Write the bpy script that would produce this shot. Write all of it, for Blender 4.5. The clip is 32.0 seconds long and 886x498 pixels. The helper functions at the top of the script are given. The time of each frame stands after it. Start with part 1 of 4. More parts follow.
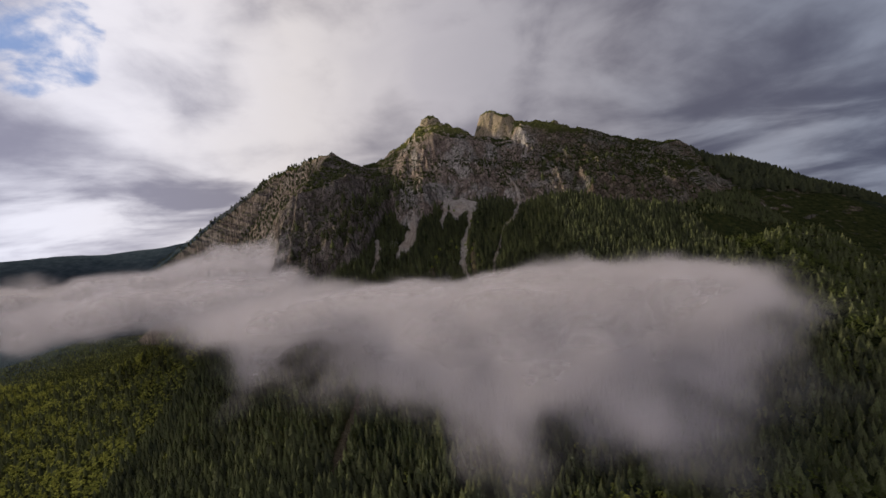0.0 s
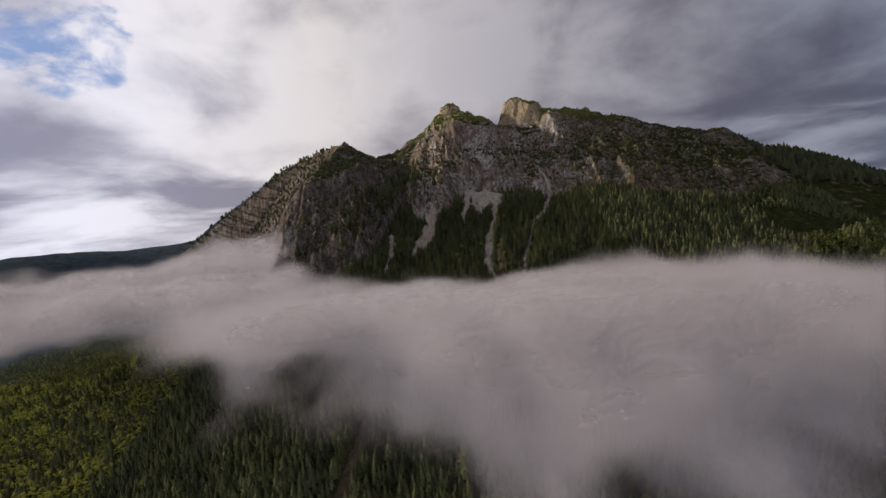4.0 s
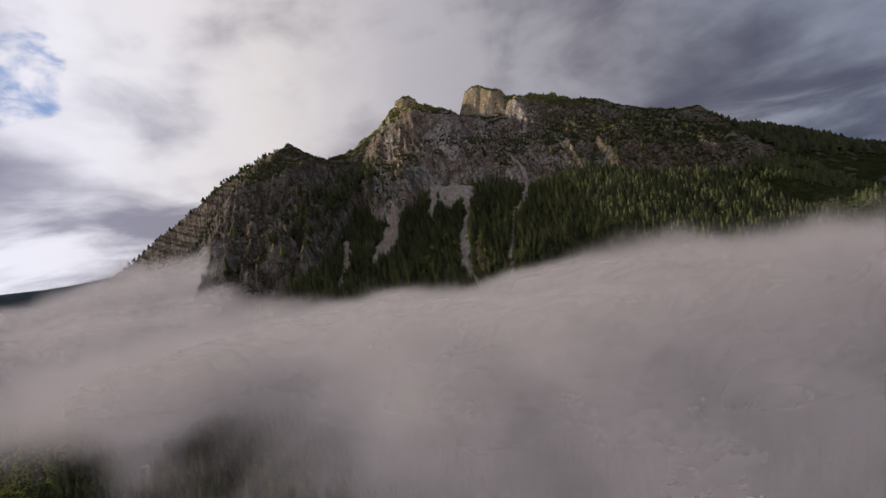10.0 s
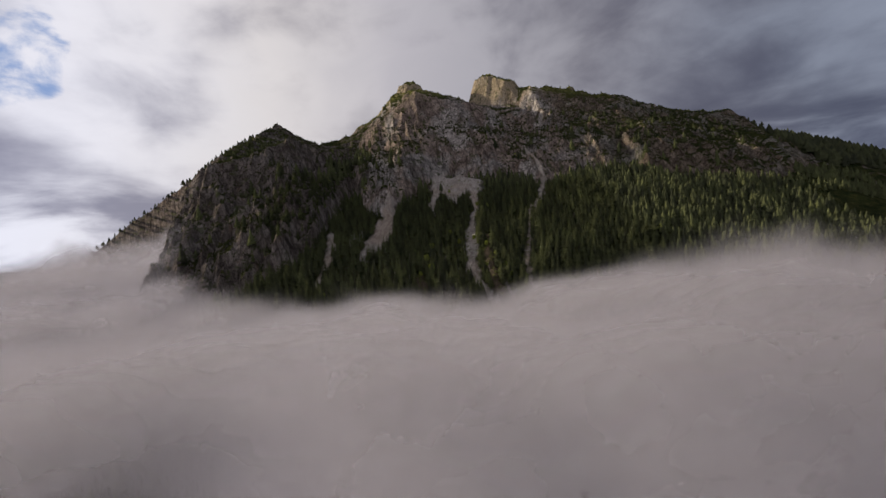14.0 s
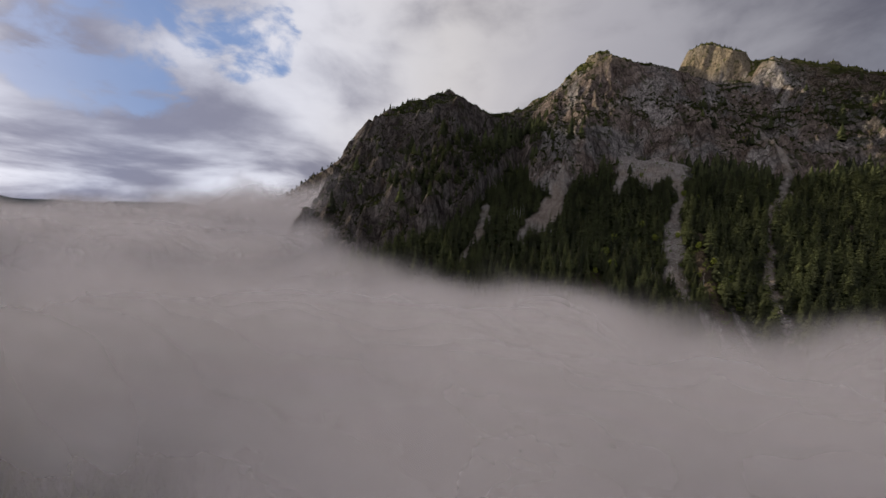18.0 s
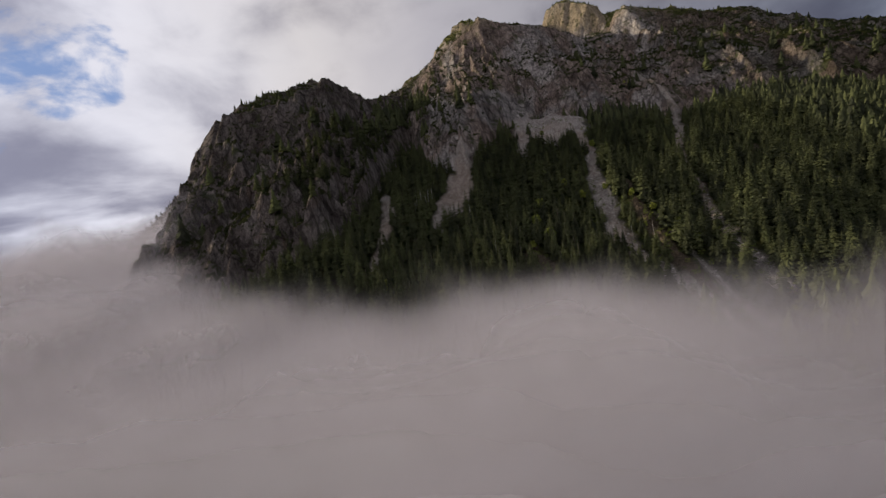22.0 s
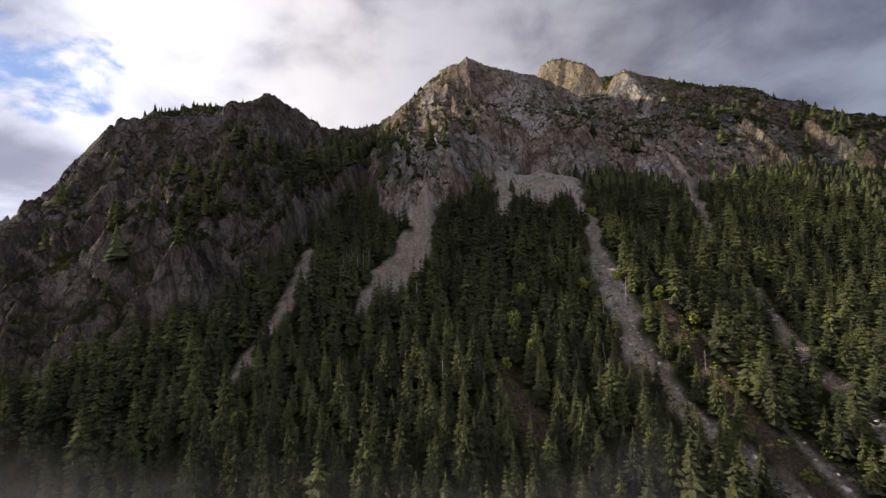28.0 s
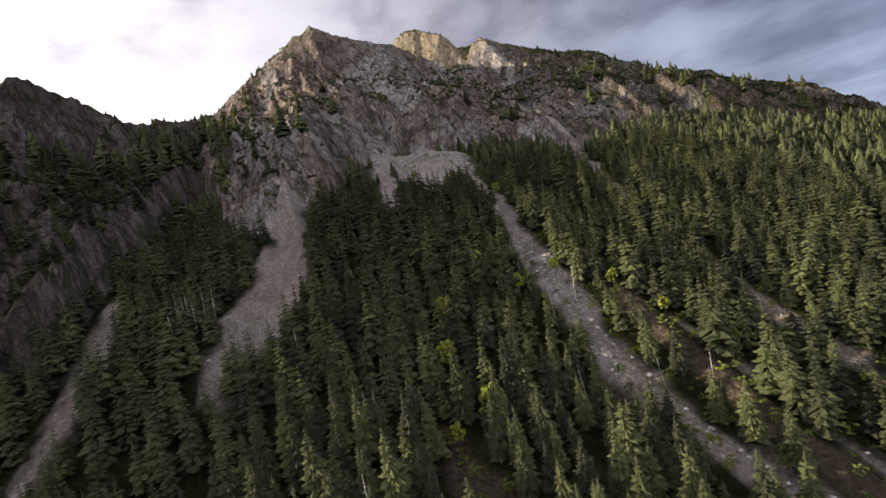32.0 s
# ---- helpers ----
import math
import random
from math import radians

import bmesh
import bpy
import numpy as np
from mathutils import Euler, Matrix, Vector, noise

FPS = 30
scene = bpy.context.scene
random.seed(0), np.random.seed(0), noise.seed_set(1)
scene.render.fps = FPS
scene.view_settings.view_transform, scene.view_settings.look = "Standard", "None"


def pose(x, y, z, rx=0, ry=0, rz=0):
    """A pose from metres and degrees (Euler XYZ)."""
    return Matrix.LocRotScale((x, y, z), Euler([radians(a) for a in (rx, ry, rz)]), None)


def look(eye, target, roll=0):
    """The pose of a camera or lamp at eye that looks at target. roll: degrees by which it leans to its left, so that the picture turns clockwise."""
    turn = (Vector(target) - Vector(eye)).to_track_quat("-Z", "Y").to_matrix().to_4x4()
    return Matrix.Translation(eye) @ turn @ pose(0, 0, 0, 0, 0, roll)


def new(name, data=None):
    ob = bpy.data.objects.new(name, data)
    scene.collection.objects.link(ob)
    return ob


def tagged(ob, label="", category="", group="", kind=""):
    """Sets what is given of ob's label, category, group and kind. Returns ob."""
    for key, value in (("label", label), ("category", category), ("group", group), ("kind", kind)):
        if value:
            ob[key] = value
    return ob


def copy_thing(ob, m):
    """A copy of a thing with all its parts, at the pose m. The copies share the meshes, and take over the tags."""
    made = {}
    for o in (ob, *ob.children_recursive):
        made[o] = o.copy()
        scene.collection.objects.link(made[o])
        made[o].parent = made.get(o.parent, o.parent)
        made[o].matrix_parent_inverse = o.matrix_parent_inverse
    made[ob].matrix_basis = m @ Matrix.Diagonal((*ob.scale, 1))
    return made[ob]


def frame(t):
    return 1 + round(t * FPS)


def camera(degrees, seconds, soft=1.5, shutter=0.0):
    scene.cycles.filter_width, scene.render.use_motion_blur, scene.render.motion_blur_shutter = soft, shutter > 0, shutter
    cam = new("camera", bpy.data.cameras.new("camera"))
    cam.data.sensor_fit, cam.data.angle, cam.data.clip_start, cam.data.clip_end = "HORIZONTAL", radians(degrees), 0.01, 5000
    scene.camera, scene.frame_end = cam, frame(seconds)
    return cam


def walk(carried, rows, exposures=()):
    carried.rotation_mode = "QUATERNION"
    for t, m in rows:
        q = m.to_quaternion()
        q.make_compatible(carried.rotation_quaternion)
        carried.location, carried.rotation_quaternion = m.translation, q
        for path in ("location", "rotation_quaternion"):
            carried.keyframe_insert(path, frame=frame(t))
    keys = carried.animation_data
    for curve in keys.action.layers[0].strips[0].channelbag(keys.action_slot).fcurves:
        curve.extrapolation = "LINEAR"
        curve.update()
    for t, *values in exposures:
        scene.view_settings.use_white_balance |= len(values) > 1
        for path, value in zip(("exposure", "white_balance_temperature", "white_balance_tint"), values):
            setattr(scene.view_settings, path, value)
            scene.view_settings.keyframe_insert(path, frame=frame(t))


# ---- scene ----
cam = camera(93.10, 32.0, soft=1.5)

# seconds, eye in metres, heading (to the left of +y), pitch and lean in degrees
PATH = [
    (0, (143.3, -90.0, 452.2), (0.90, -4.33, -5.87)),
    (0.5, (141.4, -71.7, 448.2), (1.59, -4.20, -4.26)),
    (1, (138.7, -54.9, 445.1), (2.29, -4.08, -4.36)),
    (1.5, (135.8, -39.5, 442.5), (2.67, -4.05, -4.41)),
    (2, (133.6, -26.1, 440.8), (2.78, -4.01, -4.47)),
    (2.5, (131.7, -14.1, 439.6), (2.88, -3.93, -5.13)),
    (4.5, (126.2, 33.8, 437.2), (3.26, -4.31, -5.85)),
    (5, (123.8, 42.7, 436.7), (2.83, -4.50, -7.34)),
    (5.5, (121.3, 52.5, 435.7), (2.11, -4.72, -8.63)),
    (6, (120.7, 66.0, 432.8), (1.00, -4.80, -8.70)),
    (6.5, (121.4, 81.2, 429.3), (0.83, -4.76, -7.55)),
    (7, (122.0, 96.5, 425.9), (0.82, -4.55, -7.21)),
    (7.5, (122.3, 110.7, 422.8), (0.77, -4.56, -7.13)),
    (8, (122.4, 123.5, 420.0), (0.82, -4.45, -7.16)),
    (8.5, (122.0, 135.6, 417.4), (0.58, -4.45, -7.43)),
    (9, (120.5, 148.0, 415.0), (0.17, -4.55, -8.21)),
    (9.5, (118.2, 161.3, 413.2), (-0.71, -3.74, -8.76)),
    (10, (116.7, 175.5, 411.8), (-1.69, -3.28, -9.57)),
    (10.5, (117.7, 189.7, 410.8), (-2.19, -2.76, -9.40)),
    (11, (119.6, 203.8, 409.9), (-2.57, -2.65, -9.17)),
    (11.5, (121.5, 217.4, 408.7), (-2.66, -2.93, -8.94)),
    (12, (122.8, 232.4, 407.2), (-2.37, -2.85, -8.62)),
    (12.5, (122.9, 247.7, 405.6), (-2.54, -2.89, -8.38)),
    (13, (121.4, 263.3, 404.0), (-2.40, -3.01, -6.95)),
    (13.5, (117.1, 279.3, 402.2), (-2.20, -2.78, -6.70)),
    (15.5, (89.9, 344.1, 392.9), (1.53, -3.21, -0.14)),
    (16, (88.5, 359.3, 391.0), (6.35, -3.28, 3.36)),
    (16.5, (88.2, 374.0, 388.1), (10.04, -3.25, 3.23)),
    (17, (86.3, 388.3, 385.3), (13.67, -3.41, 3.64)),
    (17.5, (81.9, 402.1, 382.5), (15.87, -3.37, 3.22)),
    (18, (77.4, 411.6, 379.9), (17.14, -3.26, 2.86)),
    (18.5, (72.6, 421.7, 379.1), (18.00, -3.30, 3.00)),
    (19, (67.4, 431.9, 378.2), (16.32, -3.14, -0.00)),
    (19.5, (63.0, 443.2, 377.9), (14.08, -3.48, -1.87)),
    (20, (58.8, 453.8, 377.0), (10.88, -3.91, -4.22)),
    (20.5, (57.2, 465.3, 377.0), (7.73, -4.37, -5.02)),
    (21, (55.8, 477.1, 377.5), (6.14, -4.38, -5.64)),
    (21.5, (53.0, 488.8, 377.4), (4.99, -4.41, -7.10)),
    (22, (49.1, 499.1, 377.3), (3.84, -4.41, -8.92)),
    (22.5, (47.5, 509.8, 379.1), (2.45, -3.84, -10.41)),
    (23, (48.6, 522.0, 380.8), (0.57, -3.39, -10.68)),
    (23.5, (51.9, 534.9, 382.2), (-1.19, -2.64, -10.43)),
    (24, (54.6, 546.3, 383.2), (-2.03, -2.02, -9.93)),
    (24.5, (56.0, 557.4, 385.2), (-1.77, -1.22, -9.32)),
    (25, (57.1, 569.0, 386.8), (-1.82, -0.33, -8.62)),
    (25.5, (59.3, 581.2, 388.9), (-1.79, 0.84, -8.10)),
    (27.5, (66.9, 624.4, 393.7), (-0.98, 1.61, -4.07)),
    (28, (69.8, 634.2, 395.2), (-0.23, 1.85, -2.60)),
    (28.5, (71.0, 643.8, 396.5), (0.53, 1.98, -2.33)),
    (29, (71.2, 653.2, 397.9), (0.86, 1.97, -2.30)),
    (29.5, (70.2, 662.6, 399.5), (0.85, 1.85, -3.66)),
    (30, (68.6, 672.5, 401.7), (-0.55, 1.56, -5.98)),
    (30.5, (68.1, 682.3, 403.4), (-4.18, 0.83, -8.46)),
    (31, (68.0, 692.8, 405.5), (-8.64, -0.01, -10.97)),
    (31.5, (69.1, 704.3, 406.8), (-12.68, -1.07, -11.61)),
    (32, (70.1, 713.7, 407.9), (-16.17, -1.86, -12.54)),
]


def way_of(heading, pitch):
    a, b = radians(heading), radians(pitch)
    return Vector((-math.sin(a) * math.cos(b), math.cos(a) * math.cos(b), math.sin(b)))


walk(cam, [(t, look(e, Vector(e) + 100 * way_of(h, p), r)) for t, e, (h, p, r) in PATH],
     exposures=[(0, 1.2, 6250, 17), (12, 1.2, 6200, 16), (19, 1.0, 6100, 15), (22, 1.1, 6150, 16), (25, 1.3, 6150, 17), (28, 1.62, 6100, 16), (30, 1.92, 6100, 16), (32, 2.1, 6100, 17)])

# ---- light ----
SUN_TO = Vector((-0.896, 0.275, 0.349)).normalized()
SUN_EL = math.asin(SUN_TO.z)
SUN_AZ = math.atan2(SUN_TO.x, SUN_TO.y)
sun = new("sun", bpy.data.lights.new("sun", "SUN"))
sun.data.energy, sun.data.angle, sun.data.color = 3.9, radians(0.6), (1.0, 0.84, 0.58)
sun.matrix_world = look((-800, 300, 1500), Vector((-800, 300, 1500)) - SUN_TO)
scene.cycles.transparent_max_bounces = 64
scene.view_settings.exposure = 0.0


class Nodes:
    """A small builder for node trees."""

    def __init__(self, tree):
        self.tree = tree
        tree.nodes.clear()

    def add(self, kind, props=None, **links):
        n = self.tree.nodes.new(kind)
        for k, v in (props or {}).items():
            if k in ("operation", "blend_type", "data_type", "sky_type", "sun_disc", "sun_elevation", "sun_rotation", "noise_dimensions",
                     "attribute_name", "feature", "distance", "interpolation_type", "clamp", "altitude", "dust_density", "air_density", "vector_type"):
                self.put(n, k, v)
        for k, v in links.items():
            sock = n.inputs[int(k[1:])] if k[0] == "i" and k[1:].isdigit() else n.inputs[k.replace("_", " ")]
            if isinstance(v, bpy.types.NodeSocket):
                self.tree.links.new(v, sock)
            else:
                sock.default_value = v
        return n

    def put(self, n, k, v):
        if k == "operation": n.operation = v
        elif k == "blend_type": n.blend_type = v
        elif k == "data_type": n.data_type = v
        elif k == "sky_type": n.sky_type = v
        elif k == "sun_disc": n.sun_disc = v
        elif k == "sun_elevation": n.sun_elevation = v
        elif k == "sun_rotation": n.sun_rotation = v
        elif k == "noise_dimensions": n.noise_dimensions = v
        elif k == "attribute_name": n.attribute_name = v
        elif k == "feature": n.feature = v
        elif k == "clamp": n.clamp = v
        elif k == "interpolation_type": n.interpolation_type = v

    def math(self, op, a, b=0.0, c=0.0):
        return self.add("ShaderNodeMath", {"operation": op}, i0=a, i1=b, i2=c).outputs[0]

    def mix(self, fac, a, b, blend="MIX"):
        n = self.tree.nodes.new("ShaderNodeMix")
        n.data_type, n.blend_type = "RGBA", blend
        for sock, v in ((n.inputs[0], fac), (n.inputs[6], a), (n.inputs[7], b)):
            if isinstance(v, bpy.types.NodeSocket):
                self.tree.links.new(v, sock)
            else:
                sock.default_value = (*v, 1) if isinstance(v, tuple) and len(v) == 3 else v
        return n.outputs[2]

    def ramp(self, fac, stops):
        n = self.tree.nodes.new("ShaderNodeValToRGB")
        e = n.color_ramp.elements
        while len(e) < len(stops):
            e.new(0.5)
        for el, (p, c) in zip(e, stops):
            el.position, el.color = p, (*c, 1) if isinstance(c, tuple) else (c, c, c, 1)
        self.tree.links.new(fac, n.inputs[0])
        return n.outputs[0]

    def step(self, v, lo, hi):
        n = self.tree.nodes.new("ShaderNodeMapRange")
        n.interpolation_type = "SMOOTHSTEP"
        self.tree.links.new(v, n.inputs[0])
        n.inputs[1].default_value, n.inputs[2].default_value = lo, hi
        return n.outputs[0]

    def noise(self, vec, scale, detail=4.0, rough=0.55, distortion=0.0):
        n = self.add("ShaderNodeTexNoise", None, Scale=scale, Detail=detail, Roughness=rough, Distortion=distortion)
        self.tree.links.new(vec, n.inputs["Vector"])
        return n.outputs["Fac"]

    def scaled(self, vec, s):
        n = self.add("ShaderNodeVectorMath", {"operation": "MULTIPLY"}, i0=vec, i1=s)
        return n.outputs[0]


# ---- sky: a broken deck of cloud under the blue ----
world = bpy.data.worlds.new("sky")
scene.world = world
world.use_nodes = True
w = Nodes(world.node_tree)
direction = w.add("ShaderNodeTexCoord").outputs["Generated"]
sep = w.add("ShaderNodeSeparateXYZ", None, Vector=direction)
dx, dy, dz = sep.outputs[0], sep.outputs[1], sep.outputs[2]
sky = w.add("ShaderNodeTexSky", {"sky_type": "NISHITA", "sun_disc": False, "sun_elevation": SUN_EL, "sun_rotation": SUN_AZ}).outputs[0]
blue = w.mix(0.7, w.mix(1.0, sky, (0.04, 0.04, 0.04), "MULTIPLY"), (0.09, 0.20, 0.42))
lump = w.noise(w.scaled(direction, (1.0, 1.0, 1.5)), 2.9, 6.0, 0.48, 0.5)
azim = w.math("ADD", w.math("DIVIDE", w.math("ARCTAN2", dx, dy), 6.2832), 0.5)
drift = w.math("ADD", azim, w.math("MULTIPLY", w.math("SUBTRACT", lump, 0.5), 0.07))
# the deck is bright towards the sun and behind, heavy and slate-coloured to the right of the mountain
deck = w.ramp(drift, [(0.0, (0.92, 0.87, 0.83)), (0.26, (0.62, 0.58, 0.54)), (0.345, (0.42, 0.43, 0.465)), (0.40, (0.41, 0.405, 0.41)), (0.455, (0.36, 0.342, 0.322)), (0.50, (0.25, 0.24, 0.242)),
                     (0.555, (0.175, 0.172, 0.180)), (0.62, (0.126, 0.139, 0.163)), (0.69, (0.120, 0.138, 0.172)), (0.80, (0.44, 0.44, 0.45)), (1.0, (0.92, 0.87, 0.83))])
fine = w.noise(w.scaled(direction, (1.0, 1.0, 1.8)), 7.0, 8.0, 0.55, 0.3)
streak = w.noise(w.scaled(direction, (1.0, 1.0, 4.2)), 3.8, 8.0, 0.54, 0.35)
low = w.step(dz, 0.24, 0.06)
form = w.math("ADD", w.math("MULTIPLY", lump, 0.72), w.math("MULTIPLY", fine, 0.28))
form = w.math("ADD", w.math("MULTIPLY", form, w.math("SUBTRACT", 1.0, low)), w.math("MULTIPLY", streak, low))
# the larger billows and their shaded undersides
for v, cosw, amount in (((-0.44, 0.82, 0.36), 0.955, 0.11), ((-0.30, 0.88, 0.375), 0.986, -0.15), ((-0.25, 0.92, 0.31), 0.985, 0.12), ((-0.06, 0.91, 0.41), 0.965, 0.07),
                        ((0.12, 0.94, 0.33), 0.95, 0.05), ((0.65, 0.72, 0.25), 0.96, 0.07), ((0.38, 0.865, 0.324), 0.975, 0.06), ((0.60, 0.79, 0.13), 0.965, -0.10), ((0.643, 0.765, 0.03), 0.985, 0.08),
                        ((-0.626, 0.754, 0.20), 0.985, -0.06), ((-0.684, 0.729, 0.024), 0.985, 0.08), ((-0.60, 0.763, 0.24), 0.990, 0.10), ((-0.82, 0.545, 0.17), 0.975, -0.08),
                        ((-0.325, 0.85, 0.45), 0.98, 0.07)):
    near_it = w.add("ShaderNodeVectorMath", {"operation": "DOT_PRODUCT"}, i0=direction, i1=Vector(v).normalized()).outputs["Value"]
    form = w.math("ADD", form, w.math("MULTIPLY", w.step(near_it, cosw, 1.0), amount))
gain = w.math("ADD", 0.46, w.math("MULTIPLY", w.step(form, 0.35, 0.66), 0.90))
cloud = w.mix(1.0, deck, w.add("ShaderNodeCombineXYZ", None, X=gain, Y=gain, Z=w.math("ADD", w.math("MULTIPLY", gain, 0.9), 0.12)).outputs[0], "MULTIPLY")
corner = 0.0
for v, cosw in (((-0.64, 0.68, 0.365), 0.991), ((-0.79, 0.51, 0.345), 0.972)):
    near_it = w.add("ShaderNodeVectorMath", {"operation": "DOT_PRODUCT"}, i0=direction, i1=Vector(v).normalized()).outputs["Value"]
    corner = w.math("MAXIMUM", corner, w.step(near_it, cosw, 0.5 + 0.5 * cosw))
hole = w.math("ADD", fine, w.math("MULTIPLY", w.math("SUBTRACT", 1.0, corner), 0.30))
gap = w.math("MULTIPLY", w.step(hole, 0.57, 0.40), 0.85)
shade = w.mix(gap, cloud, blue)
out = w.add("ShaderNodeOutputWorld")
back = w.add("ShaderNodeBackground", None, Color=shade, Strength=0.66)
world.node_tree.links.new(back.outputs[0], out.inputs[0])


# ---- fractal noise on arrays ----
def hash01(i, j, seed):
    n = (i.astype(np.int64) * 374761393 + j.astype(np.int64) * 668265263 + seed * 974711) & 0x7FFFFFFF
    n = ((n ^ (n >> 13)) * 1274126177) & 0x7FFFFFFF
    return ((n ^ (n >> 16)) & 0xFFFF) / 65535.0


def value2(x, y, seed=0):
    i, j = np.floor(x), np.floor(y)
    u, v = x - i, y - j
    u, v = u * u * u * (u * (u * 6 - 15) + 10), v * v * v * (v * (v * 6 - 15) + 10)
    a, b = hash01(i, j, seed), hash01(i + 1, j, seed)
    c, d = hash01(i, j + 1, seed), hash01(i + 1, j + 1, seed)
    return (a * (1 - u) + b * u) * (1 - v) + (c * (1 - u) + d * u) * v


def fbm(x, y, octaves=4, seed=0, rough=0.5):
    s, a, t = 0.0, 1.0, 0.0
    for k in range(octaves):
        s = s + a * (value2(x, y, seed + 17 * k) * 2 - 1)
        t, a, x, y = t + a, a * rough, x * 2.03 + 11.7, y * 2.03 - 5.3
    return s / t


def ridged(x, y, octaves=4, seed=0):
    s, a, t = 0.0, 1.0, 0.0
    for k in range(octaves):
        s = s + a * (1 - np.abs(value2(x, y, seed + 31 * k) * 2 - 1) * 2)
        t, a, x, y = t + a, a * 0.5, x * 2.1 + 3.1, y * 2.1 + 7.7
    return s / t


def smooth(v, lo, hi):
    t = np.clip((v - lo) / (hi - lo), 0, 1)
    return t * t * (3 - 2 * t)


# ---- the mountain's form: across it, where the cliff stands up from the slope, where its lip is and where the top ----
ACROSS = [-440, -390, -330, -292, -250, -190, -128, -92, -60, -20, 20, 60, 125, 180, 240, 300, 350, 400, 440, 520, 600, 690, 760, 830, 900, 1000, 1300, 1650, 2100]
FOOT_Y = [925, 890, 860, 842, 832, 832, 845, 880, 945, 1150, 1040, 1020, 1130, 1160, 1145, 1150, 1095, 1125, 1140, 1110, 1080, 1060, 1050, 1080, 1150, 1200, 1300, 1350, 1400]
LIP_Y = [1160, 1145, 1110, 1080, 1060, 1095, 1128, 1200, 1260, 1310, 1320, 1322, 1322, 1322, 1330, 1370, 1395, 1405, 1440, 1435, 1435, 1440, 1440, 1405, 1390, 1450, 1600, 1650, 1700]
LIP_Z = [450, 520, 535, 540, 552, 566, 600, 582, 601, 615, 653, 684, 728, 709, 700, 694, 676, 684, 753, 724, 708, 707, 675, 634, 624, 640, 525, 336, 150]
TOP_Y = [1300, 1350, 1380, 1420, 1473, 1420, 1440, 1430, 1400, 1420, 1490, 1550, 1613, 1600, 1592, 1580, 1570, 1580, 1560, 1540, 1540, 1510, 1510, 1500, 1500, 1600, 1800, 1850, 1900]
TOP_Z = [480, 550, 600, 660, 728, 677, 644, 641, 640, 664, 729, 798, 835, 815, 789, 745, 755, 786, 787, 784, 762, 718, 703, 674, 665, 651, 555, 370, 180]
# the ridge that runs back and to the left from the lower summit
KNOLLS = [(350, 1574, 50, 842), (410, 1580, 42, 824), (440, 1560, 34, 780), (586, 1540, 26, 773), (500, 1535, 40, 773), (116, 1606, 46, 853), (180, 1598, 30, 816)]
BACK_RIDGE = [(-246, 1473, 722), (-520, 1760, 742), (-800, 2060, 705), (-1080, 2400, 610), (-1350, 2700, 480), (-1750, 3000, 320), (-2100, 3200, 200)]
# from the summit's shoulder down behind the saddle
SADDLE_RIDGE = [(105, 1604, 846), (40, 1592, 780), (-50, 1560, 708), (-140, 1520, 682)]
# the sheer western side of the bluff: how far out, and how high the rock can stand there
SIDE_AT = [-700, -460, -400, -360, -322, -300, -292, -264, -244, -200, -150]
SIDE_Z = [70, 290, 340, 385, 436, 480, 506, 542, 570, 640, 900]
RIGHT_RIDGE = [(690, 1600, 680), (1096, 1700, 660), (1330, 1800, 592), (1550, 1800, 502), (1819, 1700, 375), (2400, 1700, 140)]


def roof(x, y, line, front, back):
    h = np.full_like(x, -500.0)
    for (x0, y0, z0), (x1, y1, z1) in zip(line, line[1:]):
        ux, uy = x1 - x0, y1 - y0
        s = np.clip(((x - x0) * ux + (y - y0) * uy) / (ux * ux + uy * uy), 0, 1)
        px, py, pz = x0 + s * ux, y0 + s * uy, z0 + s * (z1 - z0)
        d = np.hypot(x - px, y - py)
        fall = np.where((y - py) < 0, front, back)
        h = np.maximum(h, pz - d * fall)
    return h


def base_slope(x, y):
    g = 325 + 0.475 * (y - 812) - 0.46 * np.maximum(-130 - x, 0) - 0.10 * np.maximum(x - 550, 0) - 0.32 * np.maximum(x - 880, 0)
    g = g + 9 * fbm(x / 90, y / 130, 3, 5) + 7 * ridged(x / 55, y / 240, 2, 8)
    return 66 + 34 * np.logaddexp(0, (g - 66) / 34) + 5 * fbm(x / 160, y / 160, 3, 2)


def cliff_part(x, y):
    """0 on the forest slope, 1 on the cliffs, back to 0 past the lip."""
    yf, yl = np.interp(x, ACROSS, FOOT_Y), np.interp(x, ACROSS, LIP_Y)
    wob = 10 * fbm(x / 24, y / 60, 3, 40)
    return smooth(y + wob, yf - 6, yf + 14) * (1 - smooth(y + wob, yl - 8, yl + 30))


def along(x, y, line):
    """Distance to a line of (x, y, half width), less that half width."""
    d = np.full_like(x, 1e9)
    for (x0, y0, w0), (x1, y1, w1) in zip(line, line[1:]):
        ux, uy = x1 - x0, y1 - y0
        s = np.clip(((x - x0) * ux + (y - y0) * uy) / (ux * ux + uy * uy), 0, 1)
        d = np.minimum(d, np.hypot(x - x0 - s * ux, y - y0 - s * uy) - (w0 + s * (w1 - w0)))
    return d


